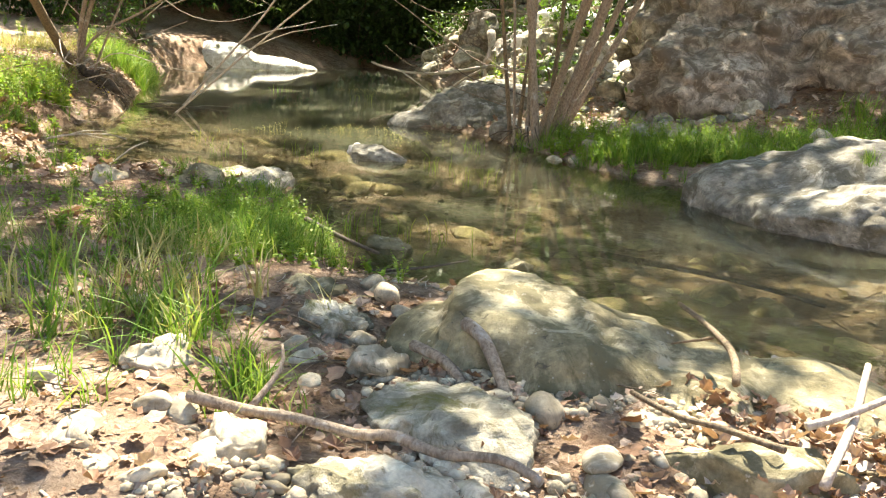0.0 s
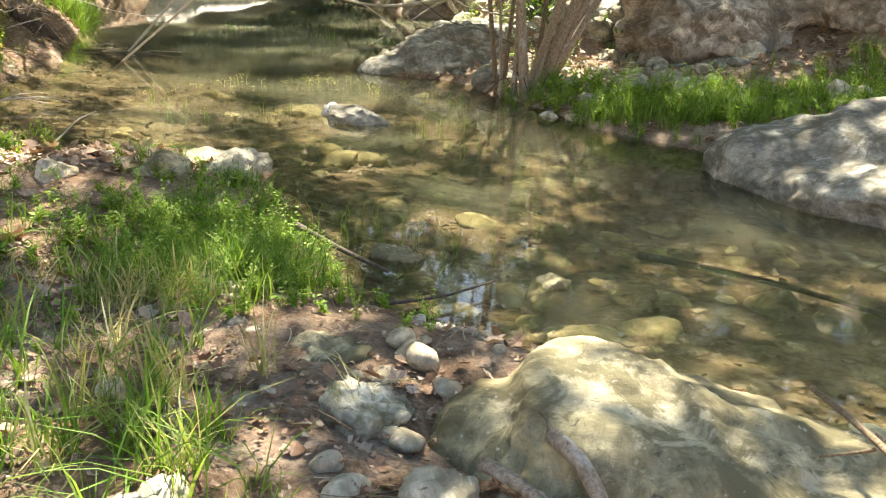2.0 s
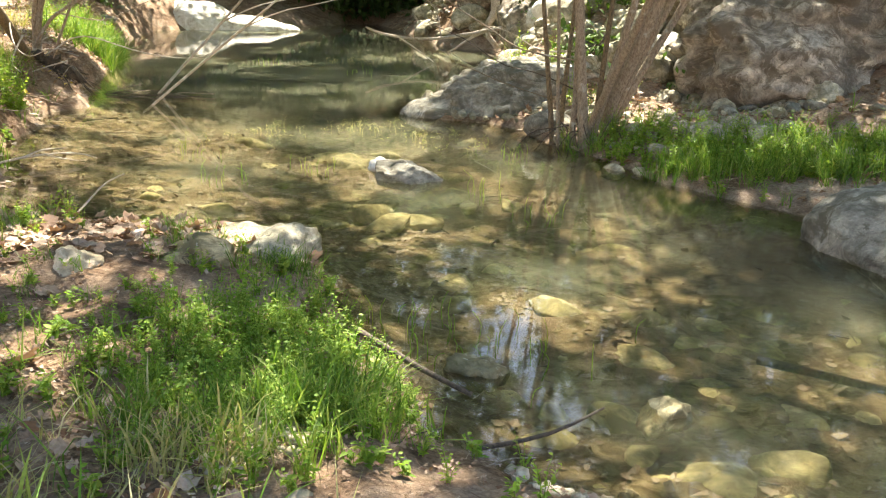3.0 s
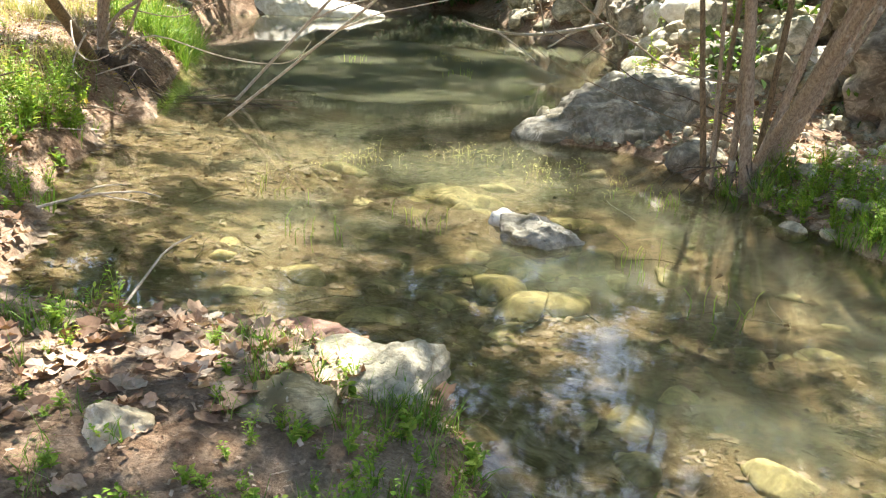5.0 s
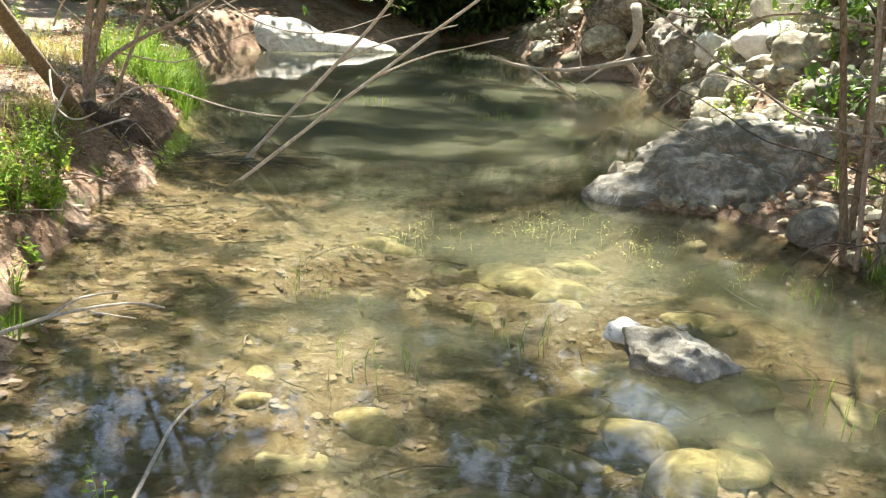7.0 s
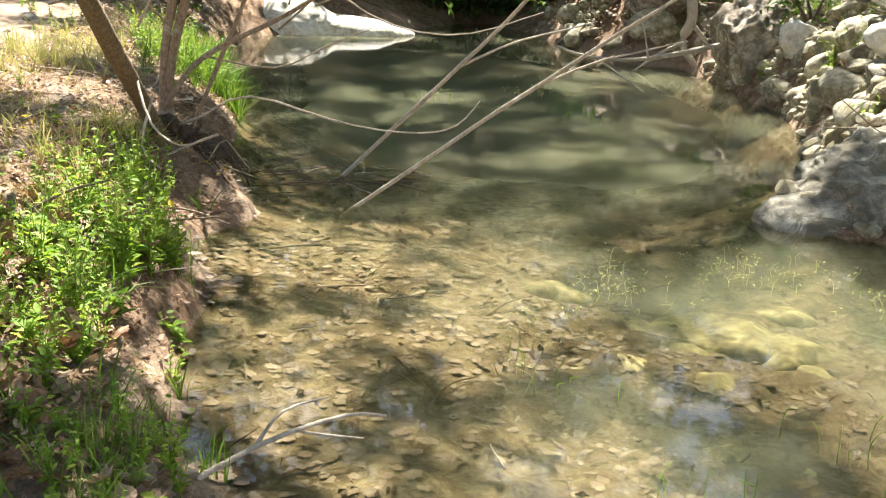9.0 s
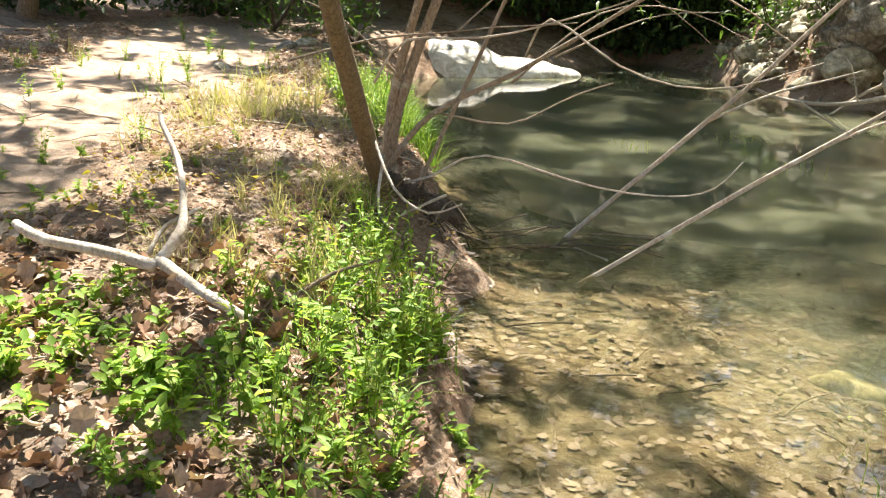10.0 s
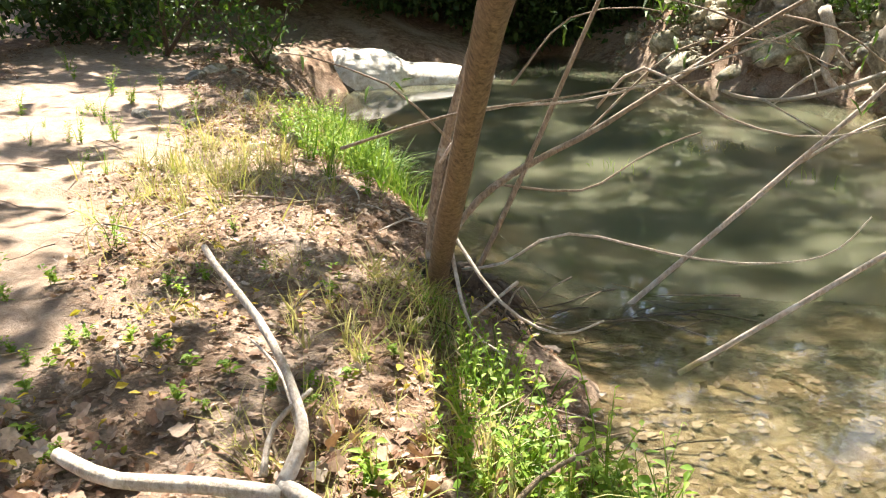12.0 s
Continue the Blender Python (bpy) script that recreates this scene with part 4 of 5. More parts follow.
PLANTS = [herb_meshes(300 + k, (4, 5, 5, 4, 3)[k], (0.28, 0.4, 0.5, 0.2, 0.16)[k], (0.08, 0.07, 0.06, 0.1, 0.14)[k], (7, 9, 11, 7, 5)[k]) for k in range(5)]
HERBS = [([mesh_from("stem", *t, HERB) for t in tubes], mesh_from("leaves", *lv, HERB)) for tubes, lv in PLANTS]
ALL_OF = [joined(tubes + [lv]) for tubes, lv in PLANTS]


def set_herbs(spots, label, group, single=False):
    """Single plants as things, or a whole patch as one stuff."""
    if single:
        for x, y, kind, size in spots:
            ob = new("herb")
            ob.location, ob.rotation_euler, ob.scale = on_ground(x, y), (0, 0, rng.uniform(0, 6.28)), (size,) * 3
            tagged(ob, label, "herb", group)
            for stem in HERBS[kind][0]:
                part("stem", stem, ob)
            tagged(part("leaves", HERBS[kind][1], ob), kind="stuff")
        return
    V, F, at = [], [], 0
    for x, y, kind, size in spots:
        v, f = ALL_OF[kind]
        a = rng.uniform(0, 6.28)
        w = np.stack([v[:, 0] * math.cos(a) - v[:, 1] * math.sin(a), v[:, 0] * math.sin(a) + v[:, 1] * math.cos(a), v[:, 2]], 1) * size + np.array(on_ground(x, y))
        V.append(w)
        F.append(f + at)
        at += len(v)
    tagged(new("herbs", mesh_from("herbs", np.concatenate(V), np.concatenate(F), HERB)), label, "herb", kind="stuff")


def around(x, y, rx, ry, n, kinds, lo, hi, wet=0.0):
    out = []
    while len(out) < n:
        px, py = rng.normal(x, rx), rng.normal(y, ry)
        if shore_distance(np.array([px]), np.array([py]))[0] > wet:
            out.append((px, py, int(rng.choice(kinds)), rng.uniform(lo, hi)))
    return out


set_herbs(around(-4.4, 10.0, 0.24, 0.8, 34, [0, 1, 2, 4], 0.7, 1.3) + around(-4.85, 11.3, 0.15, 0.5, 10, [0, 1, 2], 0.7, 1.1), "leafy bright green herb on the sunlit bank edge", "herbs on the left bank", True)
set_herbs(around(-4.35, 9.8, 0.25, 0.8, 60, [0, 1, 3], 0.4, 0.9) + around(-5.6, 9.4, 0.6, 0.45, 120, [3, 4, 4], 0.5, 1.0) + around(-6.6, 11.2, 0.9, 1.0, 70, [3, 4], 0.3, 0.6), "low green herbs in the leaf litter", "")
set_herbs(around(-2.4, 6.9, 0.6, 0.25, 16, [0, 1, 3], 0.4, 0.8) + around(-0.6, 6.2, 0.25, 0.2, 8, [0, 3], 0.4, 0.7), "small green herb at the water's edge", "herbs by the shallows", True)
set_herbs(around(-0.4, 4.85, 0.42, 0.4, 420, [0, 1, 3], 0.3, 0.6) + around(-1.5, 5.0, 0.8, 0.8, 160, [0, 3, 4], 0.25, 0.5), "small leafy herbs among the grass", "")
set_herbs(around(2.3, 10.2, 0.5, 0.5, 120, [0, 1, 3], 0.4, 0.9) + around(3.9, 9.7, 1.0, 0.5, 280, [0, 1, 3], 0.4, 0.9), "green herbs on the grassy far bank", "")
set_herbs(around(0.62, 12.95, 0.08, 0.2, 6, [0, 3], 0.5, 0.8, -2), "green herb growing from a cleft in the grey rock", "herbs on the rock", True)
set_herbs(around(-6.0, 17.0, 0.4, 1.0, 40, [1, 2], 0.7, 1.1) + around(-8.5, 16.5, 1.2, 1.8, 50, [0, 1], 0.4, 0.9), "tall green herbs on the bank below the tree", "")
set_herbs(around(1.9, 18.0, 0.7, 3.0, 70, [0, 1, 2], 0.7, 1.3), "green herbs on the eroded bank", "")
set_herbs(around(-3.6, 8.5, 0.3, 0.4, 14, [0, 1, 4], 0.5, 0.8), "leafy herb at the edge of the shallow water", "herbs at the landing", True)


# ---- trees ----
def limb_mesh(name, points, r0, r1, material, sides=9, seed=0, wobble=0.03, knots=0.06):
    return mesh_from(name, *tube(points, r0, r1, sides, seed, wobble, knots), material)


def tree_thing(name, base, label, category="tree"):
    root = new(name)
    root.location = base
    root.empty_display_size = 0.2
    return tagged(root, label, category)


def limb(root, points, r0, r1, material, name="limb", **how):
    b = root.location
    return part(name, limb_mesh(name, [(p[0] - b.x, p[1] - b.y, p[2] - b.z) for p in points], r0, r1, material, **how), root)


TREES = {}
# the leaning tree on the left bank, its roots washed bare
oak = tree_thing("tree", on_ground(-5.12, 13.0), "leaning brown-barked tree with washed-out roots on the bank")
limb(oak, [(-5.14, 13.05, 0.1), (-5.1, 12.9, 0.35), (-5.0, 12.0, 1.0), (-4.86, 10.75, 1.9), (-4.72, 9.7, 2.75), (-4.6, 9.2, 4.2), (-4.4, 9.1, 6.5)], 0.066, 0.04, BARK_BROWN, "trunk", sides=12, seed=1)
limb(oak, [(-5.12, 12.98, 0.4), (-5.05, 12.92, 1.09), (-4.78, 12.8, 1.97), (-4.35, 12.7, 3.2), (-4.1, 12.6, 5.2)], 0.036, 0.022, BARK_PALE, "stem", seed=2)
limb(oak, [(-5.08, 13.0, 0.4), (-5.0, 12.95, 1.05), (-4.66, 12.85, 1.97), (-4.15, 12.75, 3.2), (-3.8, 12.7, 5.2)], 0.042, 0.026, BARK_PALE, "stem", seed=3)
limb(oak, [(-5.06, 12.85, 0.62), (-4.82, 12.8, 0.96), (-4.52, 12.8, 1.17), (-4.08, 12.8, 1.39), (-3.6, 12.8, 1.69), (-2.6, 12.7, 2.3)], 0.024, 0.01, BARK_PALE, seed=4)
limb(oak, [(-4.88, 12.85, 0.4), (-4.58, 12.8, 1.06), (-4.17, 12.8, 1.98), (-3.75, 12.7, 2.95)], 0.018, 0.01, BARK_PALE, seed=5)
limb(oak, [(-4.7, 12.82, 1.05), (-4.2, 12.9, 0.98), (-3.85, 13.0, 1.12), (-3.5, 13.0, 1.3)], 0.009, 0.004, BARK_PALE, "twig", seed=8)
limb(oak, [(-4.98, 12.1, 1.0), (-4.75, 11.7, 0.75), (-4.5, 11.5, 0.66), (-4.3, 11.45, 0.72)], 0.011, 0.005, DEAD_WOOD, "twig", seed=6)
limb(oak, [(-4.98, 12.4, 0.8), (-4.9, 11.9, 0.55), (-4.72, 11.7, 0.45)], 0.012, 0.006, DEAD_WOOD, "twig", seed=7)
for k in range(16):
    a = rng.uniform(-1.8, 0.6)
    r = rng.uniform(0.25, 0.55)
    x0, y0 = -5.05 + 0.1 * math.cos(a), 12.9 + 0.1 * math.sin(a)
    limb(oak, [(x0, y0, 0.42), (x0 + r * 0.5 * math.cos(a), y0 + r * 0.5 * math.sin(a), 0.3), (x0 + r * math.cos(a), y0 + r * math.sin(a), -0.02)], 0.018, 0.006, DARK_WOOD, "root", sides=5, seed=20 + k, wobble=0.22)

for k, pts in enumerate([[(-4.2, 13.05, 1.25), (-3.6, 13.2, 1.75), (-3.0, 13.3, 1.8), (-2.5, 13.4, 1.6)], [(-3.9, 13.0, 1.45), (-3.3, 13.4, 1.7), (-2.7, 13.8, 1.75)], [(-4.6, 13.0, 1.6), (-4.2, 13.4, 1.95), (-3.6, 13.6, 1.95)],
                         [(-4.9, 12.6, 1.3), (-5.3, 12.5, 1.7), (-5.8, 12.6, 1.9)], [(-3.1, 12.85, 1.95), (-2.6, 13.0, 1.8), (-2.2, 13.2, 1.5)], [(-4.5, 12.8, 2.2), (-3.9, 12.6, 2.1), (-3.3, 12.4, 1.9), (-2.9, 12.3, 1.6)]]):
    limb(oak, pts, 0.01, 0.003, BARK_PALE, "twig", sides=5, seed=140 + k, wobble=0.06)
    ends = np.array(pts[1:])
    c = ends[rng.integers(0, len(ends), 12)] + rng.normal(0, 0.05, (12, 3))
    v, f = strewn([lance_leaf(0.12, 0.04, 0.2), lance_leaf(0.1, 0.03, 0.35)], c - np.array(oak.location), turns(rng.uniform(0, 6.28, 12), rng.normal(-0.2, 0.5, 12), rng.normal(0, 0.4, 12)), rng.uniform(0.07, 0.15, 12))
    tagged(part("leaves", mesh_from("leaves", v, f, CANOPY), oak, "narrow willow-like green leaves"), kind="stuff")

for k, (pts, r) in enumerate([([(-4.98, 12.9, 0.5), (-4.69, 12.6, 0.64), (-4.32, 12.6, 0.8), (-3.54, 12.6, 0.63), (-3.04, 12.6, 0.6), (-2.77, 12.6, 0.66), (-2.59, 12.6, 0.83)], 0.011),
                              ([(-5.02, 12.3, 1.3), (-4.78, 12.2, 1.59), (-4.31, 12.2, 1.62), (-3.74, 12.2, 1.75), (-3.2, 12.2, 1.95)], 0.011),
                              ([(-4.1, 13.0, 1.45), (-3.91, 12.6, 1.72), (-3.45, 12.6, 1.44), (-2.88, 12.6, 1.3), (-2.2, 12.6, 1.5)], 0.01),
                              ([(-5.5, 12.0, 1.45), (-4.95, 12.0, 1.6), (-4.4, 12.0, 1.66), (-3.7, 12.0, 1.75)], 0.009)]):
    limb(oak, pts, r, r * 0.4, DEAD_WOOD if k < 3 else BARK_PALE, "twig", sides=6, seed=160 + k, wobble=0.03)
part("root_mass", rock_mesh("root_mass", [((0.08, -0.05, -0.05), (0.22, 0.22, 0.2), 0), ((0.22, 0.08, -0.14), (0.25, 0.2, 0.14), 20)], DARK_WOOD, 5, 0.12, 6.0, 77, chips=0.12, facets=6, cracks=0.06), oak, "dark tangled root ball")
for k in range(60):
    a = rng.uniform(-2.2, 1.0)
    r = rng.uniform(0.15, 0.6)
    x0, y0 = -4.98 + rng.normal(0, 0.12), 12.88 + rng.normal(0, 0.12)
    limb(oak, [(x0, y0, rng.uniform(0.2, 0.45)), (x0 + 0.5 * r * math.cos(a), y0 + 0.5 * r * math.sin(a), rng.uniform(0.12, 0.4)), (x0 + r * math.cos(a), y0 + r * math.sin(a), rng.uniform(-0.02, 0.15))], rng.uniform(0.005, 0.012), 0.003, BARK_PALE if k % 4 == 0 else DARK_WOOD, "root", sides=5, seed=200 + k, wobble=0.2)

# thin poles that lean out of the water
for pts, r in (([(-3.64, 12.63, -0.1), (-2.9, 12.4, 0.5), (-2.28, 12.2, 1.0), (-1.2, 11.8, 1.85)], 0.019),
               ([(-3.85, 13.58, -0.1), (-3.28, 13.42, 0.5), (-2.8, 13.3, 1.0), (-1.8, 13.0, 2.1)], 0.022)):
    ob = tree_thing("leaning_stick", pts[0], "bare pale branch leaning out of the pool", "branch")
    limb(ob, pts, r, r * 0.55, DEAD_WOOD, "branch", seed=9, wobble=0.02)
    limb(ob, [pts[2], tuple(np.array(pts[2]) + (0.5, 0.1, 0.22)), tuple(np.array(pts[2]) + (1.1, 0.3, 0.35))], r * 0.6, r * 0.25, DEAD_WOOD, "twig", sides=6, seed=10, wobble=0.05)

# many-stemmed tree on the far bank
copse = tree_thing("tree", on_ground(1.65, 11.1), "many-stemmed tree with smooth tan trunks on the far bank")
for k, (bx, by, tx, ty, r, dark) in enumerate([(1.3, 11.15, 1.12, 11.3, 0.03, 1), (1.62, 10.9, 1.46, 10.98, 0.06, 0), (1.5, 11.0, 1.5, 11.2, 0.035, 0), (1.72, 11.1, 2.02, 10.95, 0.045, 0), (1.85, 11.32, 2.3, 10.95, 0.075, 0),
                                               (1.92, 11.4, 2.5, 11.3, 0.05, 0), (1.63, 11.05, 1.97, 9.98, 0.042, 0), (1.4, 11.35, 1.5, 11.7, 0.028, 1), (2.0, 11.5, 2.75, 11.7, 0.05, 0), (1.35, 11.0, 1.25, 11.05, 0.02, 0), (1.75, 11.2, 1.85, 11.3, 0.03, 1)]):
    z0 = float(ground_z(bx, by)[0]) - 0.05
    limb(copse, [(bx, by, z0), (bx * 0.8 + tx * 0.2, by * 0.8 + ty * 0.2, z0 + 0.35), (tx, ty, z0 + 1.5), (2 * tx - bx, 2 * ty - by, z0 + 3.1), (2.6 * tx - 1.6 * bx, 2.6 * ty - 1.6 * by, z0 + 5.5)], r, r * 0.6,
         BARK_BROWN if dark else BARK_PALE, "stem", seed=30 + k, wobble=0.05)
for k in range(14):
    a = rng.uniform(2.6, 5.6)
    x0, y0 = 1.6 + rng.normal(0, 0.22), 10.95 + rng.normal(0, 0.12)
    limb(copse, [(x0, y0, rng.uniform(0.15, 0.35)), (x0 + 0.15 * math.cos(a), y0 + 0.12 * math.sin(a), 0.15), (x0 + 0.3 * math.cos(a), y0 + 0.3 * math.sin(a), -0.03)], 0.009, 0.003, DARK_WOOD, "root", sides=5, seed=50 + k, wobble=0.25)
limb(copse, [(1.5, 11.0, 0.9), (0.9, 11.0, 1.0), (0.1, 11.0, 1.5), (-0.6, 10.9, 1.9)], 0.011, 0.005, BARK_PALE, "twig", sides=6, seed=66, wobble=0.08)
limb(copse, [(1.7, 11.1, 0.5), (1.2, 11.3, 0.7), (0.6, 11.6, 0.85), (-0.1, 11.8, 1.2)], 0.008, 0.004, DARK_WOOD, "twig", sides=6, seed=67, wobble=0.06)

limb(copse, [(1.6, 11.2, 1.0), (1.24, 12.2, 0.9), (0.85, 12.7, 1.07), (0.57, 13.0, 1.1), (0.2, 13.0, 0.81)], 0.012, 0.005, DEAD_WOOD, "twig", sides=6, seed=170, wobble=0.05)
limb(copse, [(1.5, 11.2, 1.6), (0.98, 12.0, 1.66), (0.57, 12.3, 1.59), (0.09, 12.5, 1.62), (-0.46, 12.5, 1.88)], 0.012, 0.005, BARK_PALE, "twig", sides=6, seed=171, wobble=0.05)
limb(copse, [(1.4, 11.1, 0.5), (1.23, 11.4, 0.46), (0.6, 11.6, 0.63), (0.02, 11.6, 0.85), (-0.4, 11.6, 1.13)], 0.007, 0.003, BARK_BROWN, "twig", sides=6, seed=172, wobble=0.03)

# trees whose crowns close over the stream
OTHERS = [(-8.8, 10.0), (-13.0, 20.5), (5.4, 13.5), (4.8, 22.0), (7.2, 8.8), (-6.0, 31.5), (1.8, 32.0), (-5.5, 1.5), (6.5, 0.5), (-11.5, 26.5)]
WOOD = []
for k, (x, y) in enumerate(OTHERS):
    t = tree_thing("tree", on_ground(x, y, -0.1), "woodland tree with brown trunk shading the stream bank")
    b = t.location
    limb(t, [(x, y, b.z), (x + 0.15, y + 0.1, b.z + 1.5), (x - 0.1, y - 0.1, b.z + 4), (x + 0.2, y, b.z + 7.5)], 0.17, 0.07, BARK_BROWN, "trunk", sides=10, seed=80 + k, wobble=0.12)
    for j in range(5):
        a = j * 1.3 + k
        limb(t, [(x, y, b.z + 3 + 0.7 * j), (x + 0.9 * math.cos(a), y + 0.9 * math.sin(a), b.z + 3.9 + 0.7 * j), (x + 2.3 * math.cos(a), y + 2.3 * math.sin(a), b.z + 4.6 + 0.7 * j)], 0.06, 0.015, BARK_BROWN, sides=6, seed=90 + j, wobble=0.1)
    WOOD.append(t)
WOOD += [oak, copse]

# crowns: clumps of leaves hung so that light falls where the gaps are
LIT = [(-2.3, 12.4, 0.55, 0.3), (-2.2, 11.1, 0.55, 0.3), (-2.5, 11.7, 0.3, 0.2), (-0.95, 11.3, 0.5, 0.35), (-0.7, 9.9, 0.4, 0.35), (0.3, 8.5, 0.55, 0.25), (-0.2, 11.4, 0.25, 0.1), (0.95, 9.4, 0.3, 0.15),
       (1.35, 8.0, 0.4, 0.15), (0.7, 6.9, 0.2, 0.02), (1.2, 6.3, 0.1, 0.0), (0.0, 7.1, 0.0, 0.0), (1.55, 4.9, 0.1, 0.05), (2.1, 5.6, 0.1, 0.0)]     # the open stream
LIT += [(-3.75, 11.4, 0.5, 0.3), (-3.5, 10.5, 0.5, 0.22), (-3.45, 9.6, 0.45, 0.15), (-2.85, 8.9, 0.4, 0.1), (-3.3, 9.1, 0.2, 0.05), (-4.3, 12.5, 0.2, 0.05), (-3.3, 12.8, 0.2, 0.0), (-2.9, 10.4, 0.1, 0.0)]     # the leafy shallows
LIT += [(0.0, 1.55, 0.35, 0.05), (0.4, 1.7, 0.15, 0.05), (1.2, 1.95, 0.12, 0.05), (2.3, 1.95, 0.75, 0.5), (-0.5, 3.2, 0.3, 0.15), (-0.9, 2.7, 0.2, 0.1), (1.05, 2.9, 0.05, 0.1), (1.7, 2.5, 0.15, 0.05), (1.4, 2.75, 0.08, 0.05), (1.9, 7.0, 0.2, 0.05), (2.5, 6.2, 0.25, 0.05), (-0.2, 2.4, 0.1, 0.05), (-0.6, 4.0, 0.15, 0.1), (-0.8, 6.4, 0.1, 0.02), (-0.1, 4.9, 0.2, 0.1),
        (3.9, 5.9, 0.7, 0.4), (2.9, 5.7, 0.3, 0.1), (3.4, 9.5, 0.5, 0.25), (4.6, 9.9, 0.4, 0.2), (2.5, 9.5, 0.2, 0.1), (-1.5, 4.4, 0.3, 0.2), (-1.6, 6.2, 0.15, 0.1)]     # near shore and grassy bank
LIT += [(-3.3, 17.9, 0.5, 0.5), (-4.3, 18.3, 0.3, 0.3), (-1.3, 19.6, 0.3, 0.3), (0.0, 12.7, 0.2, 0.1), (2.0, 11.5, 0.6, 0.4)]     # the pool and its far side
BANK_LIT = [(-7.6, 12.9, 0.8, 0.3), (-6.8, 13.4, 0.8, 0.4), (-8.0, 14.4, 1.0, 0.3), (-9.2, 18.6, 1.2, 0.5), (-6.2, 13.4, 0.4, 0.3), (-9.4, 13.8, 1.0, 0.5), (-7.2, 15.8, 0.9, 0.5), (-8.9, 16.4, 0.8, 0.5), (-5.9, 16.4, 0.6, 0.8), (-4.75, 10.5, 0.4, 0.45), (-4.4, 9.7, 0.35, 0.5),
            (-5.1, 9.75, 0.3, 0.08), (-5.9, 10.3, 0.3, 0.12), (-5.1, 9.0, 0.2, 0.0), (-6.2, 9.3, 0.3, 0.15), (-5.2, 11.4, 0.15, 0.1), (-6.4, 11.8, 0.25, 0.1), (-4.75, 11.6, 0.2, 0.2), (-6.5, 18.6, 0.5, 0.4)]     # left bank
BANK_LIT += [(2.7, 14.3, 0.8, 0.5), (2.0, 13.4, 0.4, 0.3), (1.6, 15.0, 0.9, 0.7), (1.3, 17.2, 0.8, 0.8), (0.9, 21.2, 1.0, 1.0), (2.6, 13.2, 0.4, 0.3), (1.2, 14.2, 0.3, 0.2), (-0.3, 25.5, 0.7, 1.2), (2.2, 19.5, 0.8, 1.0), (-7.0, 25.5, 1.2, 0.9), (-5.0, 26.0, 1.0, 0.6)]     # eroded bank and white boulder
LIT += [(x - 0.6 * SUN.x / SUN.z, y - 0.6 * SUN.y / SUN.z, rx + 0.15, ry + 0.15) for x, y, rx, ry in BANK_LIT]      # the banks stand higher
# openings of the leaf roof to the sky, given at 5 m height, that slant away upstream
HOLES = [(0.9, 13.3, 0.7, 0.55), (-0.4, 14.7, 0.45, 0.6), (-0.9, 16.2, 0.6, 0.5), (-1.6, 17.1, 0.6, 0.55), (-0.9, 17.8, 0.4, 0.35)]
SIDE_HOLES = [(-8.7, 17.3, 0.45, 0.35), (-7.5, 17.1, 0.45, 0.35)]


def within(x, y, spots, edge):
    out = np.zeros(len(x), bool)
    for cx, cy, rx, ry in spots:
        out |= ((x - cx) / rx) ** 2 + ((y - cy) / ry) ** 2 < edge
    return out


cn = 7400
tx, ty = rng.uniform(-14, 12, cn), rng.uniform(-2, 34, cn)
th = rng.uniform(5.0, 8.5, cn)
px, py = tx + SUN.x / SUN.z * th, ty + SUN.y / SUN.z * th
LIT = [(x, y, rx + 0.2, ry + 0.2) for x, y, rx, ry in LIT]
jag = 1.0 + 0.7 * fbm(flat(tx, ty), 1.8, 3, 77)
sel = ~within(tx, ty, LIT, jag) & ~within(px, py - 1.68 * (th - 5), HOLES, jag) & ~within(px + 1.1 * (th - 5), py - 2.0 * (th - 5), SIDE_HOLES, jag) & (fbm(flat(tx, ty), 0.55, 2, 71) > -0.8) & ~((px > 3.6) & (py < 13.5) & (rng.uniform(0, 1, cn) < 0.6))      # thin over the outcrop
px, py, th = px[sel], py[sel], th[sel]
trunks = np.array([(t.location.x, t.location.y) for t in WOOD])
owner = np.argmin((px[:, None] - trunks[:, 0]) ** 2 + (py[:, None] - trunks[:, 1]) ** 2, axis=1)
for k, t in enumerate(WOOD):
    mine = np.where(owner == k)[0]
    if not len(mine):
        continue
    per = 30
    c = np.repeat(np.stack([px[mine], py[mine], th[mine]], 1), per, axis=0)
    n = len(c)
    c = c + rng.normal(0, 1, (n, 3)) * np.array([0.2, 0.2, 0.16])
    v, f = strewn(GREEN_LEAVES, c - np.array(t.location), turns(rng.uniform(0, 6.28, n), rng.normal(0, 0.6, n), rng.normal(0, 0.6, n)), rng.uniform(0.17, 0.3, n))
    part("crown", mesh_from("crown", v, f, CANOPY), t)


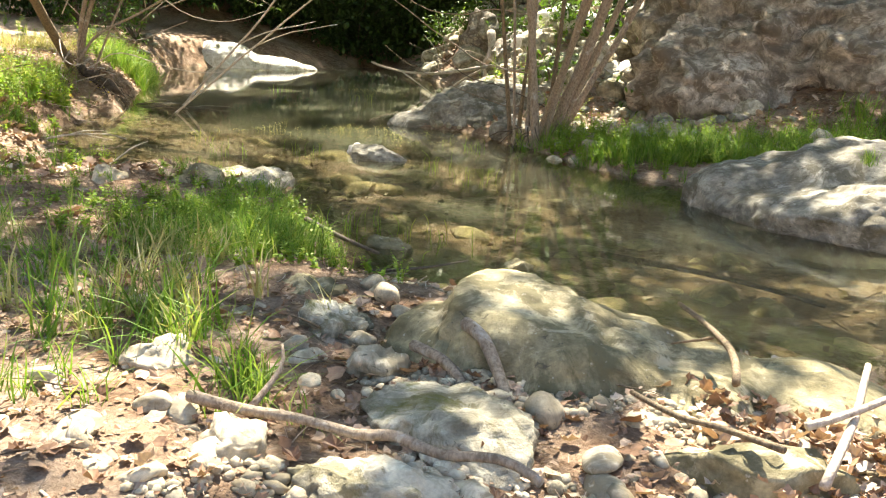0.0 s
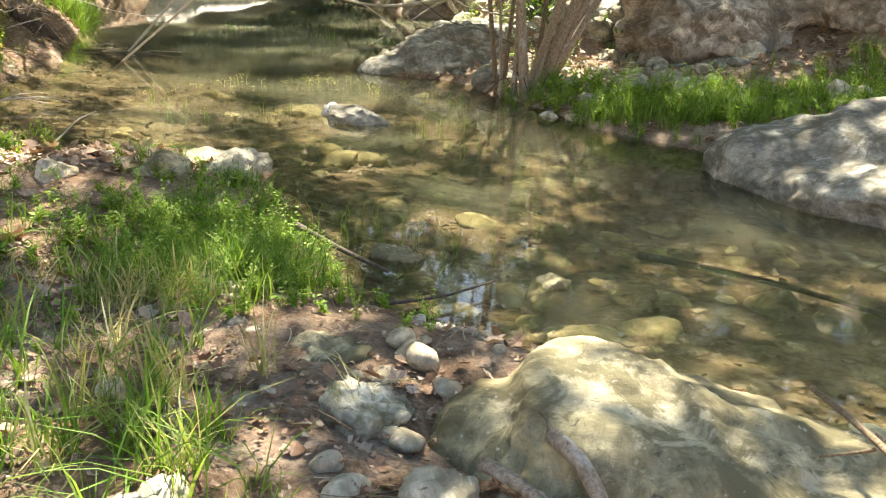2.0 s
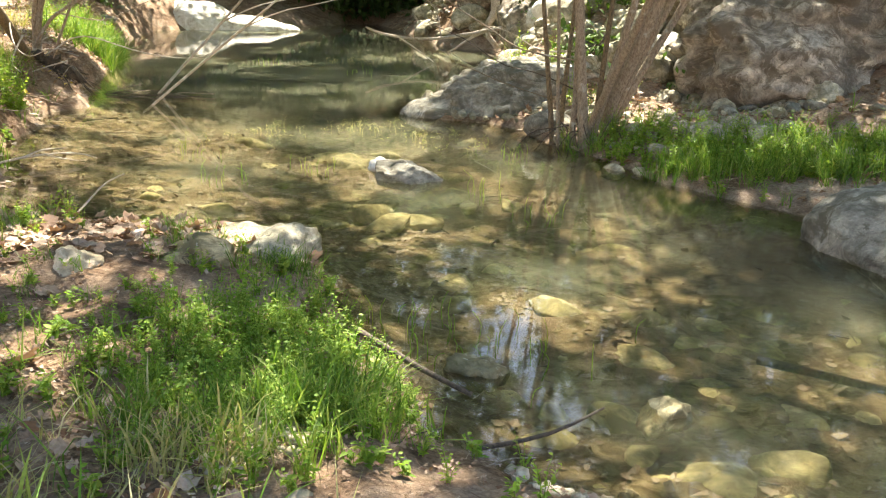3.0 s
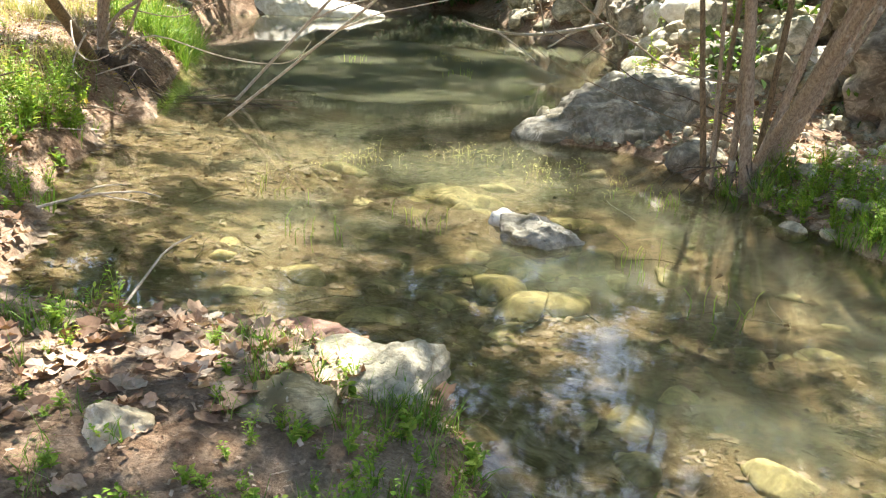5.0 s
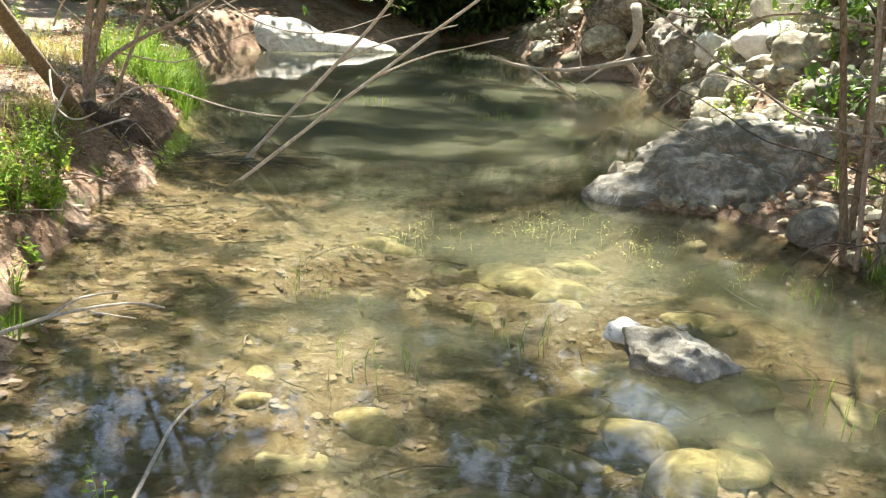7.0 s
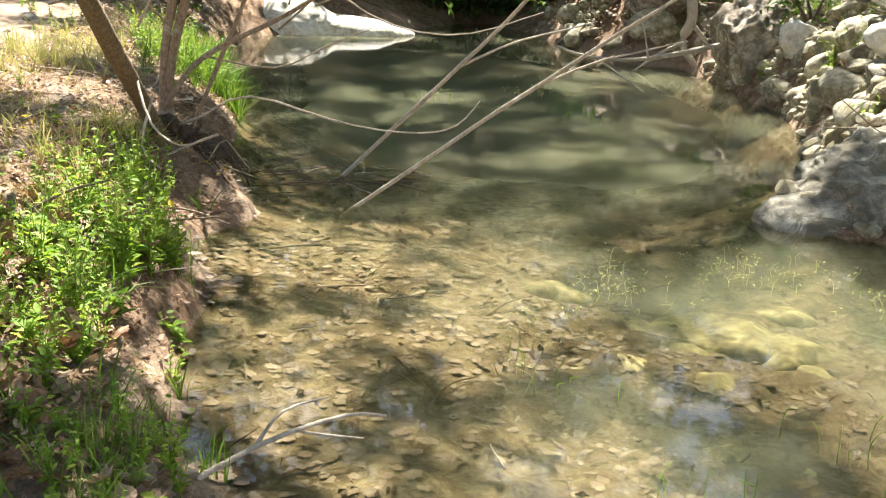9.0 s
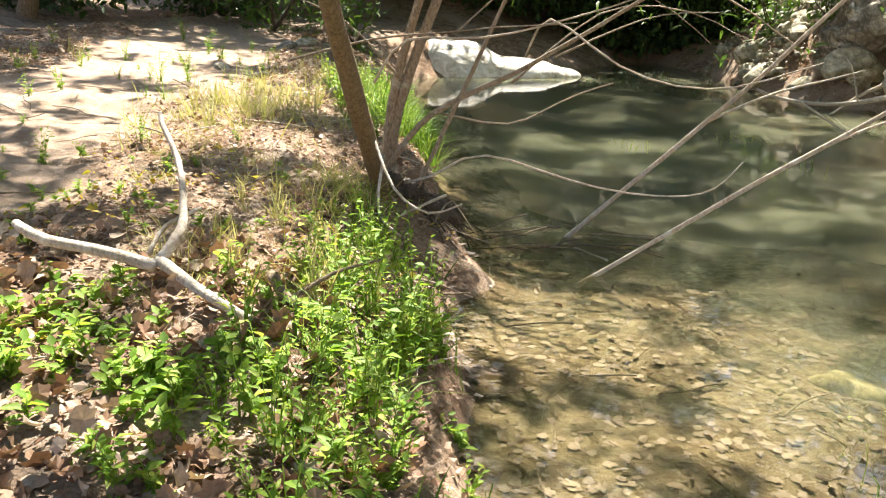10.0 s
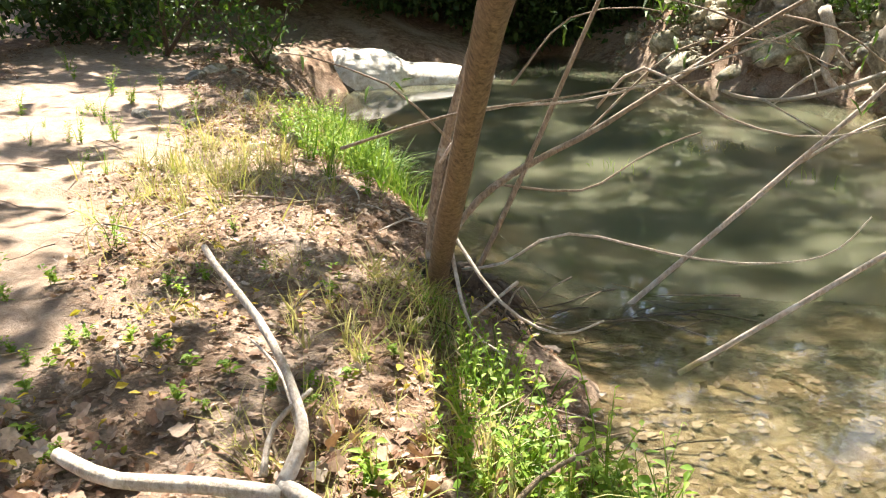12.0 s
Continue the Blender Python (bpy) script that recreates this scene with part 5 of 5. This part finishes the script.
# dense shrubs that close the far end, darkened in colour for shade, and the bushes on the slopes
def shrub(name, x, y, radii, n, leaf, material, label, stems=5, z=None):
    base = on_ground(x, y)
    t = tree_thing(name, base, label, "shrub")
    for s in range(stems):
        a = rng.uniform(0, 6.28)
        limb(t, [base, (x + 0.4 * radii[0] * math.cos(a), y + 0.4 * radii[1] * math.sin(a), base[2] + radii[2] * 0.7), (x + 0.8 * radii[0] * math.cos(a), y + 0.8 * radii[1] * math.sin(a), base[2] + radii[2] * 1.5)], 0.03, 0.008, DARK_WOOD, "stem", sides=6, seed=int(s + x * 3), wobble=0.15)
    clumps = max(8, n // 28)
    u = rng.normal(0, 1, (clumps, 3))
    u = u / np.linalg.norm(u, axis=1)[:, None] * rng.uniform(0.45, 1.05, (clumps, 1)) * np.array(radii) + np.array([0, 0, radii[2] * 0.9])
    c = u[rng.integers(0, clumps, n)] + rng.normal(0, 0.13, (n, 3)) * (1 + 0.4 * radii[0])
    c[:, 2] = np.maximum(c[:, 2], 0.02)
    v, f = strewn(GREEN_LEAVES, c, turns(rng.uniform(0, 6.28, n), rng.normal(-0.2, 0.7, n), rng.normal(0, 0.5, n)), leaf * rng.uniform(0.6, 1.3, n))
    part("leaves", mesh_from("leaves", v, f, material), t)
    return t


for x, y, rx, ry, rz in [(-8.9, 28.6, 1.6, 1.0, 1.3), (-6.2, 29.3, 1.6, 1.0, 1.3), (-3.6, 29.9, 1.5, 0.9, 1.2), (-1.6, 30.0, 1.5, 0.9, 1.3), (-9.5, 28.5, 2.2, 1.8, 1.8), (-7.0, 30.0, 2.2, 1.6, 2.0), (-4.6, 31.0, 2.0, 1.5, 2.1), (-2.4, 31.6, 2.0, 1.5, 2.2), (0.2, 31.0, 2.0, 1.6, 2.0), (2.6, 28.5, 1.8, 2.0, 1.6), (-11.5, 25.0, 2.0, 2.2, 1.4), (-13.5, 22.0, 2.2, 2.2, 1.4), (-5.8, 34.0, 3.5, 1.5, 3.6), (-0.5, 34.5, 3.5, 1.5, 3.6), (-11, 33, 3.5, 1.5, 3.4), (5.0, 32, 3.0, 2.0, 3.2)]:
    shrub("shrub", x, y, (rx, ry, rz), 4200, 0.2, SHADED_LEAF, "dense evergreen shrub, its leaf colour darkened to stand for deep shade")
for x, y, r, n in [(-0.4, 26.0, 0.6, 500), (0.3, 24.2, 0.5, 400), (1.6, 22.8, 0.5, 350), (1.9, 19.2, 0.5, 350), (2.9, 18.6, 0.8, 600), (3.4, 20.6, 1.0, 800), (2.2, 25.5, 1.0, 900), (1.0, 28.0, 1.2, 1200), (1.0, 24.5, 0.6, 500), (2.4, 20.5, 0.6, 450), (1.9, 13.5, 0.3, 200), (2.5, 14.3, 0.45, 360), (2.2, 15.0, 0.35, 240), (2.3, 15.6, 0.4, 260), (3.0, 17.2, 0.6, 420), (-8.0, 22.5, 0.8, 600), (-9.6, 22.8, 0.9, 700), (2.8, 23.0, 0.8, 600), (3.2, 13.3, 0.35, 200)]:
    shrub("shrub", x, y, (r, r, r * 0.8), n, 0.11, CANOPY, "small green bush on the stony slope", 4)


# ---- dead wood and roots ----
def branch_thing(name, pieces, material, label, wobble=0.02):
    root = tree_thing(name, pieces[0][0][0], label, "branch")
    for k, (pts, r0, r1) in enumerate(pieces):
        limb(root, pts, r0, r1, material, "branch" if k == 0 else "twig", sides=8, seed=120 + k, wobble=wobble, knots=0.1)
    return root


branch_thing("fallen_branch", [([(-6.3, 10.3, 0.78), (-6.06, 10.19, 0.74), (-5.75, 10.22, 0.69), (-5.52, 10.26, 0.66)], 0.026, 0.034),
                               ([(-5.55, 10.26, 0.65), (-5.48, 10.4, 0.78), (-5.56, 10.57, 0.9), (-5.72, 10.85, 1.02), (-6.0, 11.3, 1.2)], 0.028, 0.014),
                               ([(-5.55, 10.26, 0.66), (-5.3, 10.1, 0.6), (-5.0, 9.95, 0.53), (-4.75, 9.9, 0.42)], 0.03, 0.02),
                               ([(-5.62, 10.3, 0.68), (-5.6, 10.45, 0.78), (-5.5, 10.6, 0.82)], 0.016, 0.008), ([(-5.5, 10.4, 0.72), (-5.6, 10.7, 0.85), (-5.8, 11.0, 0.9)], 0.01, 0.004)],
             DEAD_WOOD, "sun-bleached crooked fallen branch on the leaf litter", 0.05)
branch_thing("fallen_branch", [([(-5.0, 10.3, 0.62), (-4.85, 10.1, 0.58), (-4.6, 10.0, 0.5), (-4.4, 9.95, 0.42)], 0.03, 0.012), ([(-4.85, 10.1, 0.58), (-4.7, 10.25, 0.66), (-4.5, 10.35, 0.7)], 0.014, 0.006), ([(-4.85, 10.1, 0.56), (-4.9, 9.8, 0.5), (-4.88, 9.6, 0.42)], 0.018, 0.01)],
             BARK_BROWN, "brown forked branch caught in the herbs")
branch_thing("fallen_stick", [([(-5.15, 9.95, 0.5), (-5.05, 9.75, 0.47), (-4.98, 9.45, 0.45)], 0.016, 0.014)], DEAD_WOOD, "short pale stick on the litter", 0.04)
branch_thing("fallen_branch", [([(0.22, 2.0, 0.25), (0.42, 1.96, 0.23), (0.57, 1.9, 0.24), (0.78, 1.86, 0.22), (0.9, 1.85, 0.24), (1.02, 1.78, 0.23), (1.16, 1.72, 0.25), (1.3, 1.64, 0.24)], 0.021, 0.013), ([(0.42, 1.96, 0.24), (0.48, 2.05, 0.32), (0.47, 2.1, 0.38)], 0.012, 0.005)],
             BARK_PALE, "weathered brown branch lying across the shore", 0.07)
branch_thing("fallen_branch", [([(1.62, 2.27, 0.26), (1.74, 2.09, 0.26), (1.84, 1.99, 0.27), (2.02, 1.83, 0.26)], 0.009, 0.013), ([(1.9, 3.02, 0.36), (1.97, 2.75, 0.34), (1.99, 2.5, 0.32), (1.94, 2.25, 0.28)], 0.01, 0.014), ([(1.975, 2.7, 0.335), (1.85, 2.72, 0.33)], 0.007, 0.004)],
             BARK_BROWN, "thin brown branch leaning on the boulder", 0.05)
branch_thing("fallen_branch", [([(2.1, 1.8, 0.2), (2.25, 2.05, 0.3), (2.36, 2.3, 0.42)], 0.014, 0.01), ([(2.35, 1.8, 0.28), (2.42, 2.1, 0.4), (2.6, 2.35, 0.5)], 0.016, 0.01), ([(2.1, 2.0, 0.3), (2.4, 2.1, 0.38), (2.8, 2.35, 0.42)], 0.014, 0.008)],
             DEAD_WOOD, "bleached sticks heaped with dead leaves", 0.07)
branch_thing("root", [([(1.05, 2.75, 0.3), (1.12, 2.65, 0.28), (1.18, 2.5, 0.2), (1.22, 2.38, 0.13)], 0.03, 0.02), ([(0.85, 2.75, 0.2), (0.98, 2.62, 0.2), (1.08, 2.5, 0.15)], 0.025, 0.018)], BARK_PALE, "smooth tan root in front of the boulder")
branch_thing("twig", [([(-3.75, 8.5, 0.0), (-3.4, 8.9, 0.09), (-3.1, 9.2, 0.08), (-2.95, 9.35, 0.02)], 0.014, 0.006), ([(-3.4, 8.9, 0.08), (-3.35, 9.15, 0.1), (-3.2, 9.3, 0.1)], 0.009, 0.004), ([(-3.25, 9.05, 0.08), (-3.0, 9.1, 0.04)], 0.006, 0.003)],
             DEAD_WOOD, "pale forked twig lying in the shallow water")
branch_thing("twig", [([(-2.2, 6.7, 0.06), (-2.25, 7.2, 0.08), (-2.3, 7.8, 0.14), (-2.2, 8.0, 0.2)], 0.01, 0.005)], DEAD_WOOD, "thin crooked twig at the water's edge")
branch_thing("twig", [([(0.45, 4.35, 0.05), (0.75, 4.5, 0.05), (1.0, 4.75, 0.06)], 0.012, 0.005)], DARK_WOOD, "dark twig lying in the shallows")
branch_thing("fallen_branch", [([(-0.1, 5.3, 0.12), (0.2, 5.05, 0.06), (0.45, 4.85, 0.02)], 0.02, 0.012)], DARK_WOOD, "dark wet branch at the edge of the grass")
branch_thing("sunken_branch", [([(1.9, 5.6, -0.06), (2.5, 5.2, -0.05), (3.1, 4.7, -0.06)], 0.025, 0.015)], DARK_WOOD, "dark branch sunk in the stream")
branch_thing("root", [([(0.85, 22.4, 1.35), (0.9, 22.1, 0.9), (0.75, 21.9, 0.5), (0.95, 21.8, 0.05)], 0.11, 0.06), ([(0.9, 22.1, 0.8), (1.25, 21.9, 0.4), (1.5, 21.6, 0.2)], 0.05, 0.02), ([(0.75, 21.9, 0.5), (0.3, 21.9, 0.25), (-0.1, 21.7, 0.0)], 0.04, 0.015)],
             DEAD_WOOD, "white bare root washed out of the far bank", 0.08)

# loose twigs, one shape in several copies
TWIGS = [mesh_from("twig", *tube([(0, -0.5, 0), (0.05 * (k % 3 - 1), -0.15, 0.02), (-0.04, 0.2, 0.01 * k), (0.03, 0.5, 0)], 0.018, 0.007, 6, k, 0.05), (DEAD_WOOD, BARK_BROWN, DARK_WOOD, BARK_PALE)[k]) for k in range(4)]


def set_twigs(n, box, lo, hi, label, group, low=0.05, high=6):
    done = 0
    while done < n:
        x, y = rng.uniform(box[0], box[2]), rng.uniform(box[1], box[3])
        if not low < shore_distance(np.array([x]), np.array([y]))[0] < high:
            continue
        ob = new("twig", TWIGS[int(rng.integers(4))])
        s = rng.uniform(lo, hi)
        ob.location, ob.rotation_euler, ob.scale = on_ground(x, y, 0.025), (rng.normal(0, 0.12), rng.normal(0, 0.1), rng.uniform(0, 6.28)), (s * 0.8, s, s * 0.8)
        tagged(ob, label, "twig", group)
        done += 1


set_twigs(70, (-1.8, 0.9, 3.0, 5.2), 0.12, 0.4, "small dry twig on the gravel shore", "twigs on the near shore")
set_twigs(110, (-9, 8.5, -4.2, 17), 0.2, 0.8, "dry twig on the leaf litter", "twigs on the left bank")
set_twigs(60, (0.4, 12.5, 4.5, 26), 0.4, 1.2, "dead stick on the eroded bank", "sticks on the eroded bank")
set_twigs(30, (-4.6, 8, 1.5, 12), 0.2, 0.6, "twig lying on the stream bed", "sunken twigs", -2, -0.1)
# hanging rootlets of the eroded bank
roots = []
for k in range(90):
    y = rng.uniform(14.5, 28)
    x = float(np.interp(y, [14.5, 16.5, 18, 20, 22.5, 25, 28], [0.7, 1.15, 1.4, 1.2, 0.5, -0.8, -1.5])) + rng.uniform(0.05, 0.5)
    z = float(ground_z(x, y)[0])
    roots.append(tube([(x + 0.15, y, z + 0.15), (x, y + rng.normal(0, 0.15), z * 0.7 + 0.05), (x - rng.uniform(0.1, 0.3), y + rng.normal(0, 0.3), 0.02)], 0.016, 0.004, 5, k, 0.12))
tagged(new("exposed_roots", mesh_from("exposed_roots", *joined(roots), BARK_PALE)), "tangle of thin tan roots hanging from the eroded bank", "roots", kind="stuff")

# drifted dark sticks caught between the tree's roots and the leaning branches
for k in range(26):
    ob = new("drift_stick", TWIGS[(2, 1, 2, 3)[k % 4]])
    x, y = rng.uniform(-4.75, -3.3), 13.3 + rng.normal(0, 0.28)
    s = rng.uniform(0.25, 0.8)
    ob.location, ob.rotation_euler, ob.scale = (x, y, rng.uniform(-0.01, 0.03)), (rng.normal(0, 0.06), rng.normal(0, 0.06), rng.normal(1.5, 0.5)), (s * 0.7, s, s * 0.7)
    tagged(ob, "dark wet stick drifted against the roots", "twig", "drifted sticks")
branch_thing("dead_branch", [([(-1.6, 19.15, 0.62), (-1.29, 19.3, 0.5), (-0.6, 19.6, 0.42), (0.4, 20.0, 0.5), (1.2, 20.3, 0.7)], 0.02, 0.04), ([(-1.0, 19.4, 0.45), (-0.6, 19.3, 0.2), (-0.3, 19.2, 0.0)], 0.018, 0.01), ([(-0.2, 19.7, 0.45), (-0.3, 19.9, 0.9), (-0.6, 20.0, 1.2)], 0.016, 0.006)],
             DEAD_WOOD, "bleached dead branch reaching over the pool from the far bank", 0.05)
# water weed: small pale sprigs that stand out of the pool
sprig_tubes = []
for x, y, n in [(-3.1, 17.6, 14), (-1.4, 16.8, 12), (-0.9, 9.4, 10), (-1.6, 8.8, 10), (0.6, 8.6, 10), (0.9, 10.4, 14), (0.2, 5.6, 20), (0.7, 5.4, 16), (-2.2, 9.8, 8), (-0.2, 5.5, 18), (0.9, 8.0, 10)]:
    for k in range(n):
        px, py = x + rng.normal(0, 0.16), y + rng.normal(0, 0.16)
        h = rng.uniform(0.04, 0.16)
        sprig_tubes.append(tube([(px, py, -0.05), (px + rng.normal(0, 0.01), py, h * 0.5), (px + rng.normal(0, 0.03), py + rng.normal(0, 0.02), h)], 0.003, 0.0015, 4, k))
sprigs = tagged(new("water_weed", mesh_from("water_weed", *joined(sprig_tubes), HERB)), "thin green water weed standing out of the shallows", "water weed", kind="stuff")
# flowering weed: loose pale sprigs on the open water
bits, stems = [], []
for x, y, n in [(-1.6, 11.1, 26), (-0.8, 11.6, 30), (0.0, 11.2, 26), (-1.8, 18.6, 30), (0.5, 10.6, 16), (-2.3, 10.2, 12)]:
    for k in range(n):
        px, py, h = x + rng.normal(0, 0.22), y + rng.normal(0, 0.22), rng.uniform(0.02, 0.1)
        stems.append(tube([(px, py, -0.04), (px + rng.normal(0, 0.02), py, h * 0.6), (px + rng.normal(0, 0.03), py + rng.normal(0, 0.03), h)], 0.002, 0.001, 3, k))
        bits += [(px + rng.normal(0, 0.03), py + rng.normal(0, 0.03), h * rng.uniform(0.5, 1.1)) for _ in range(4)]
m = len(bits)
tips = strewn([lance_leaf(0.3, 0.1, 0.1)], np.array(bits), turns(rng.uniform(0, 6.28, m), rng.normal(0.3, 0.5, m), rng.normal(0, 0.4, m)), rng.uniform(0.012, 0.028, m))
tagged(new("flowering_weed", mesh_from("flowering_weed", *joined(stems + [tips]), GRASS_DRY)), "pale flowering weed scattered over the water surface", "water weed", kind="stuff")
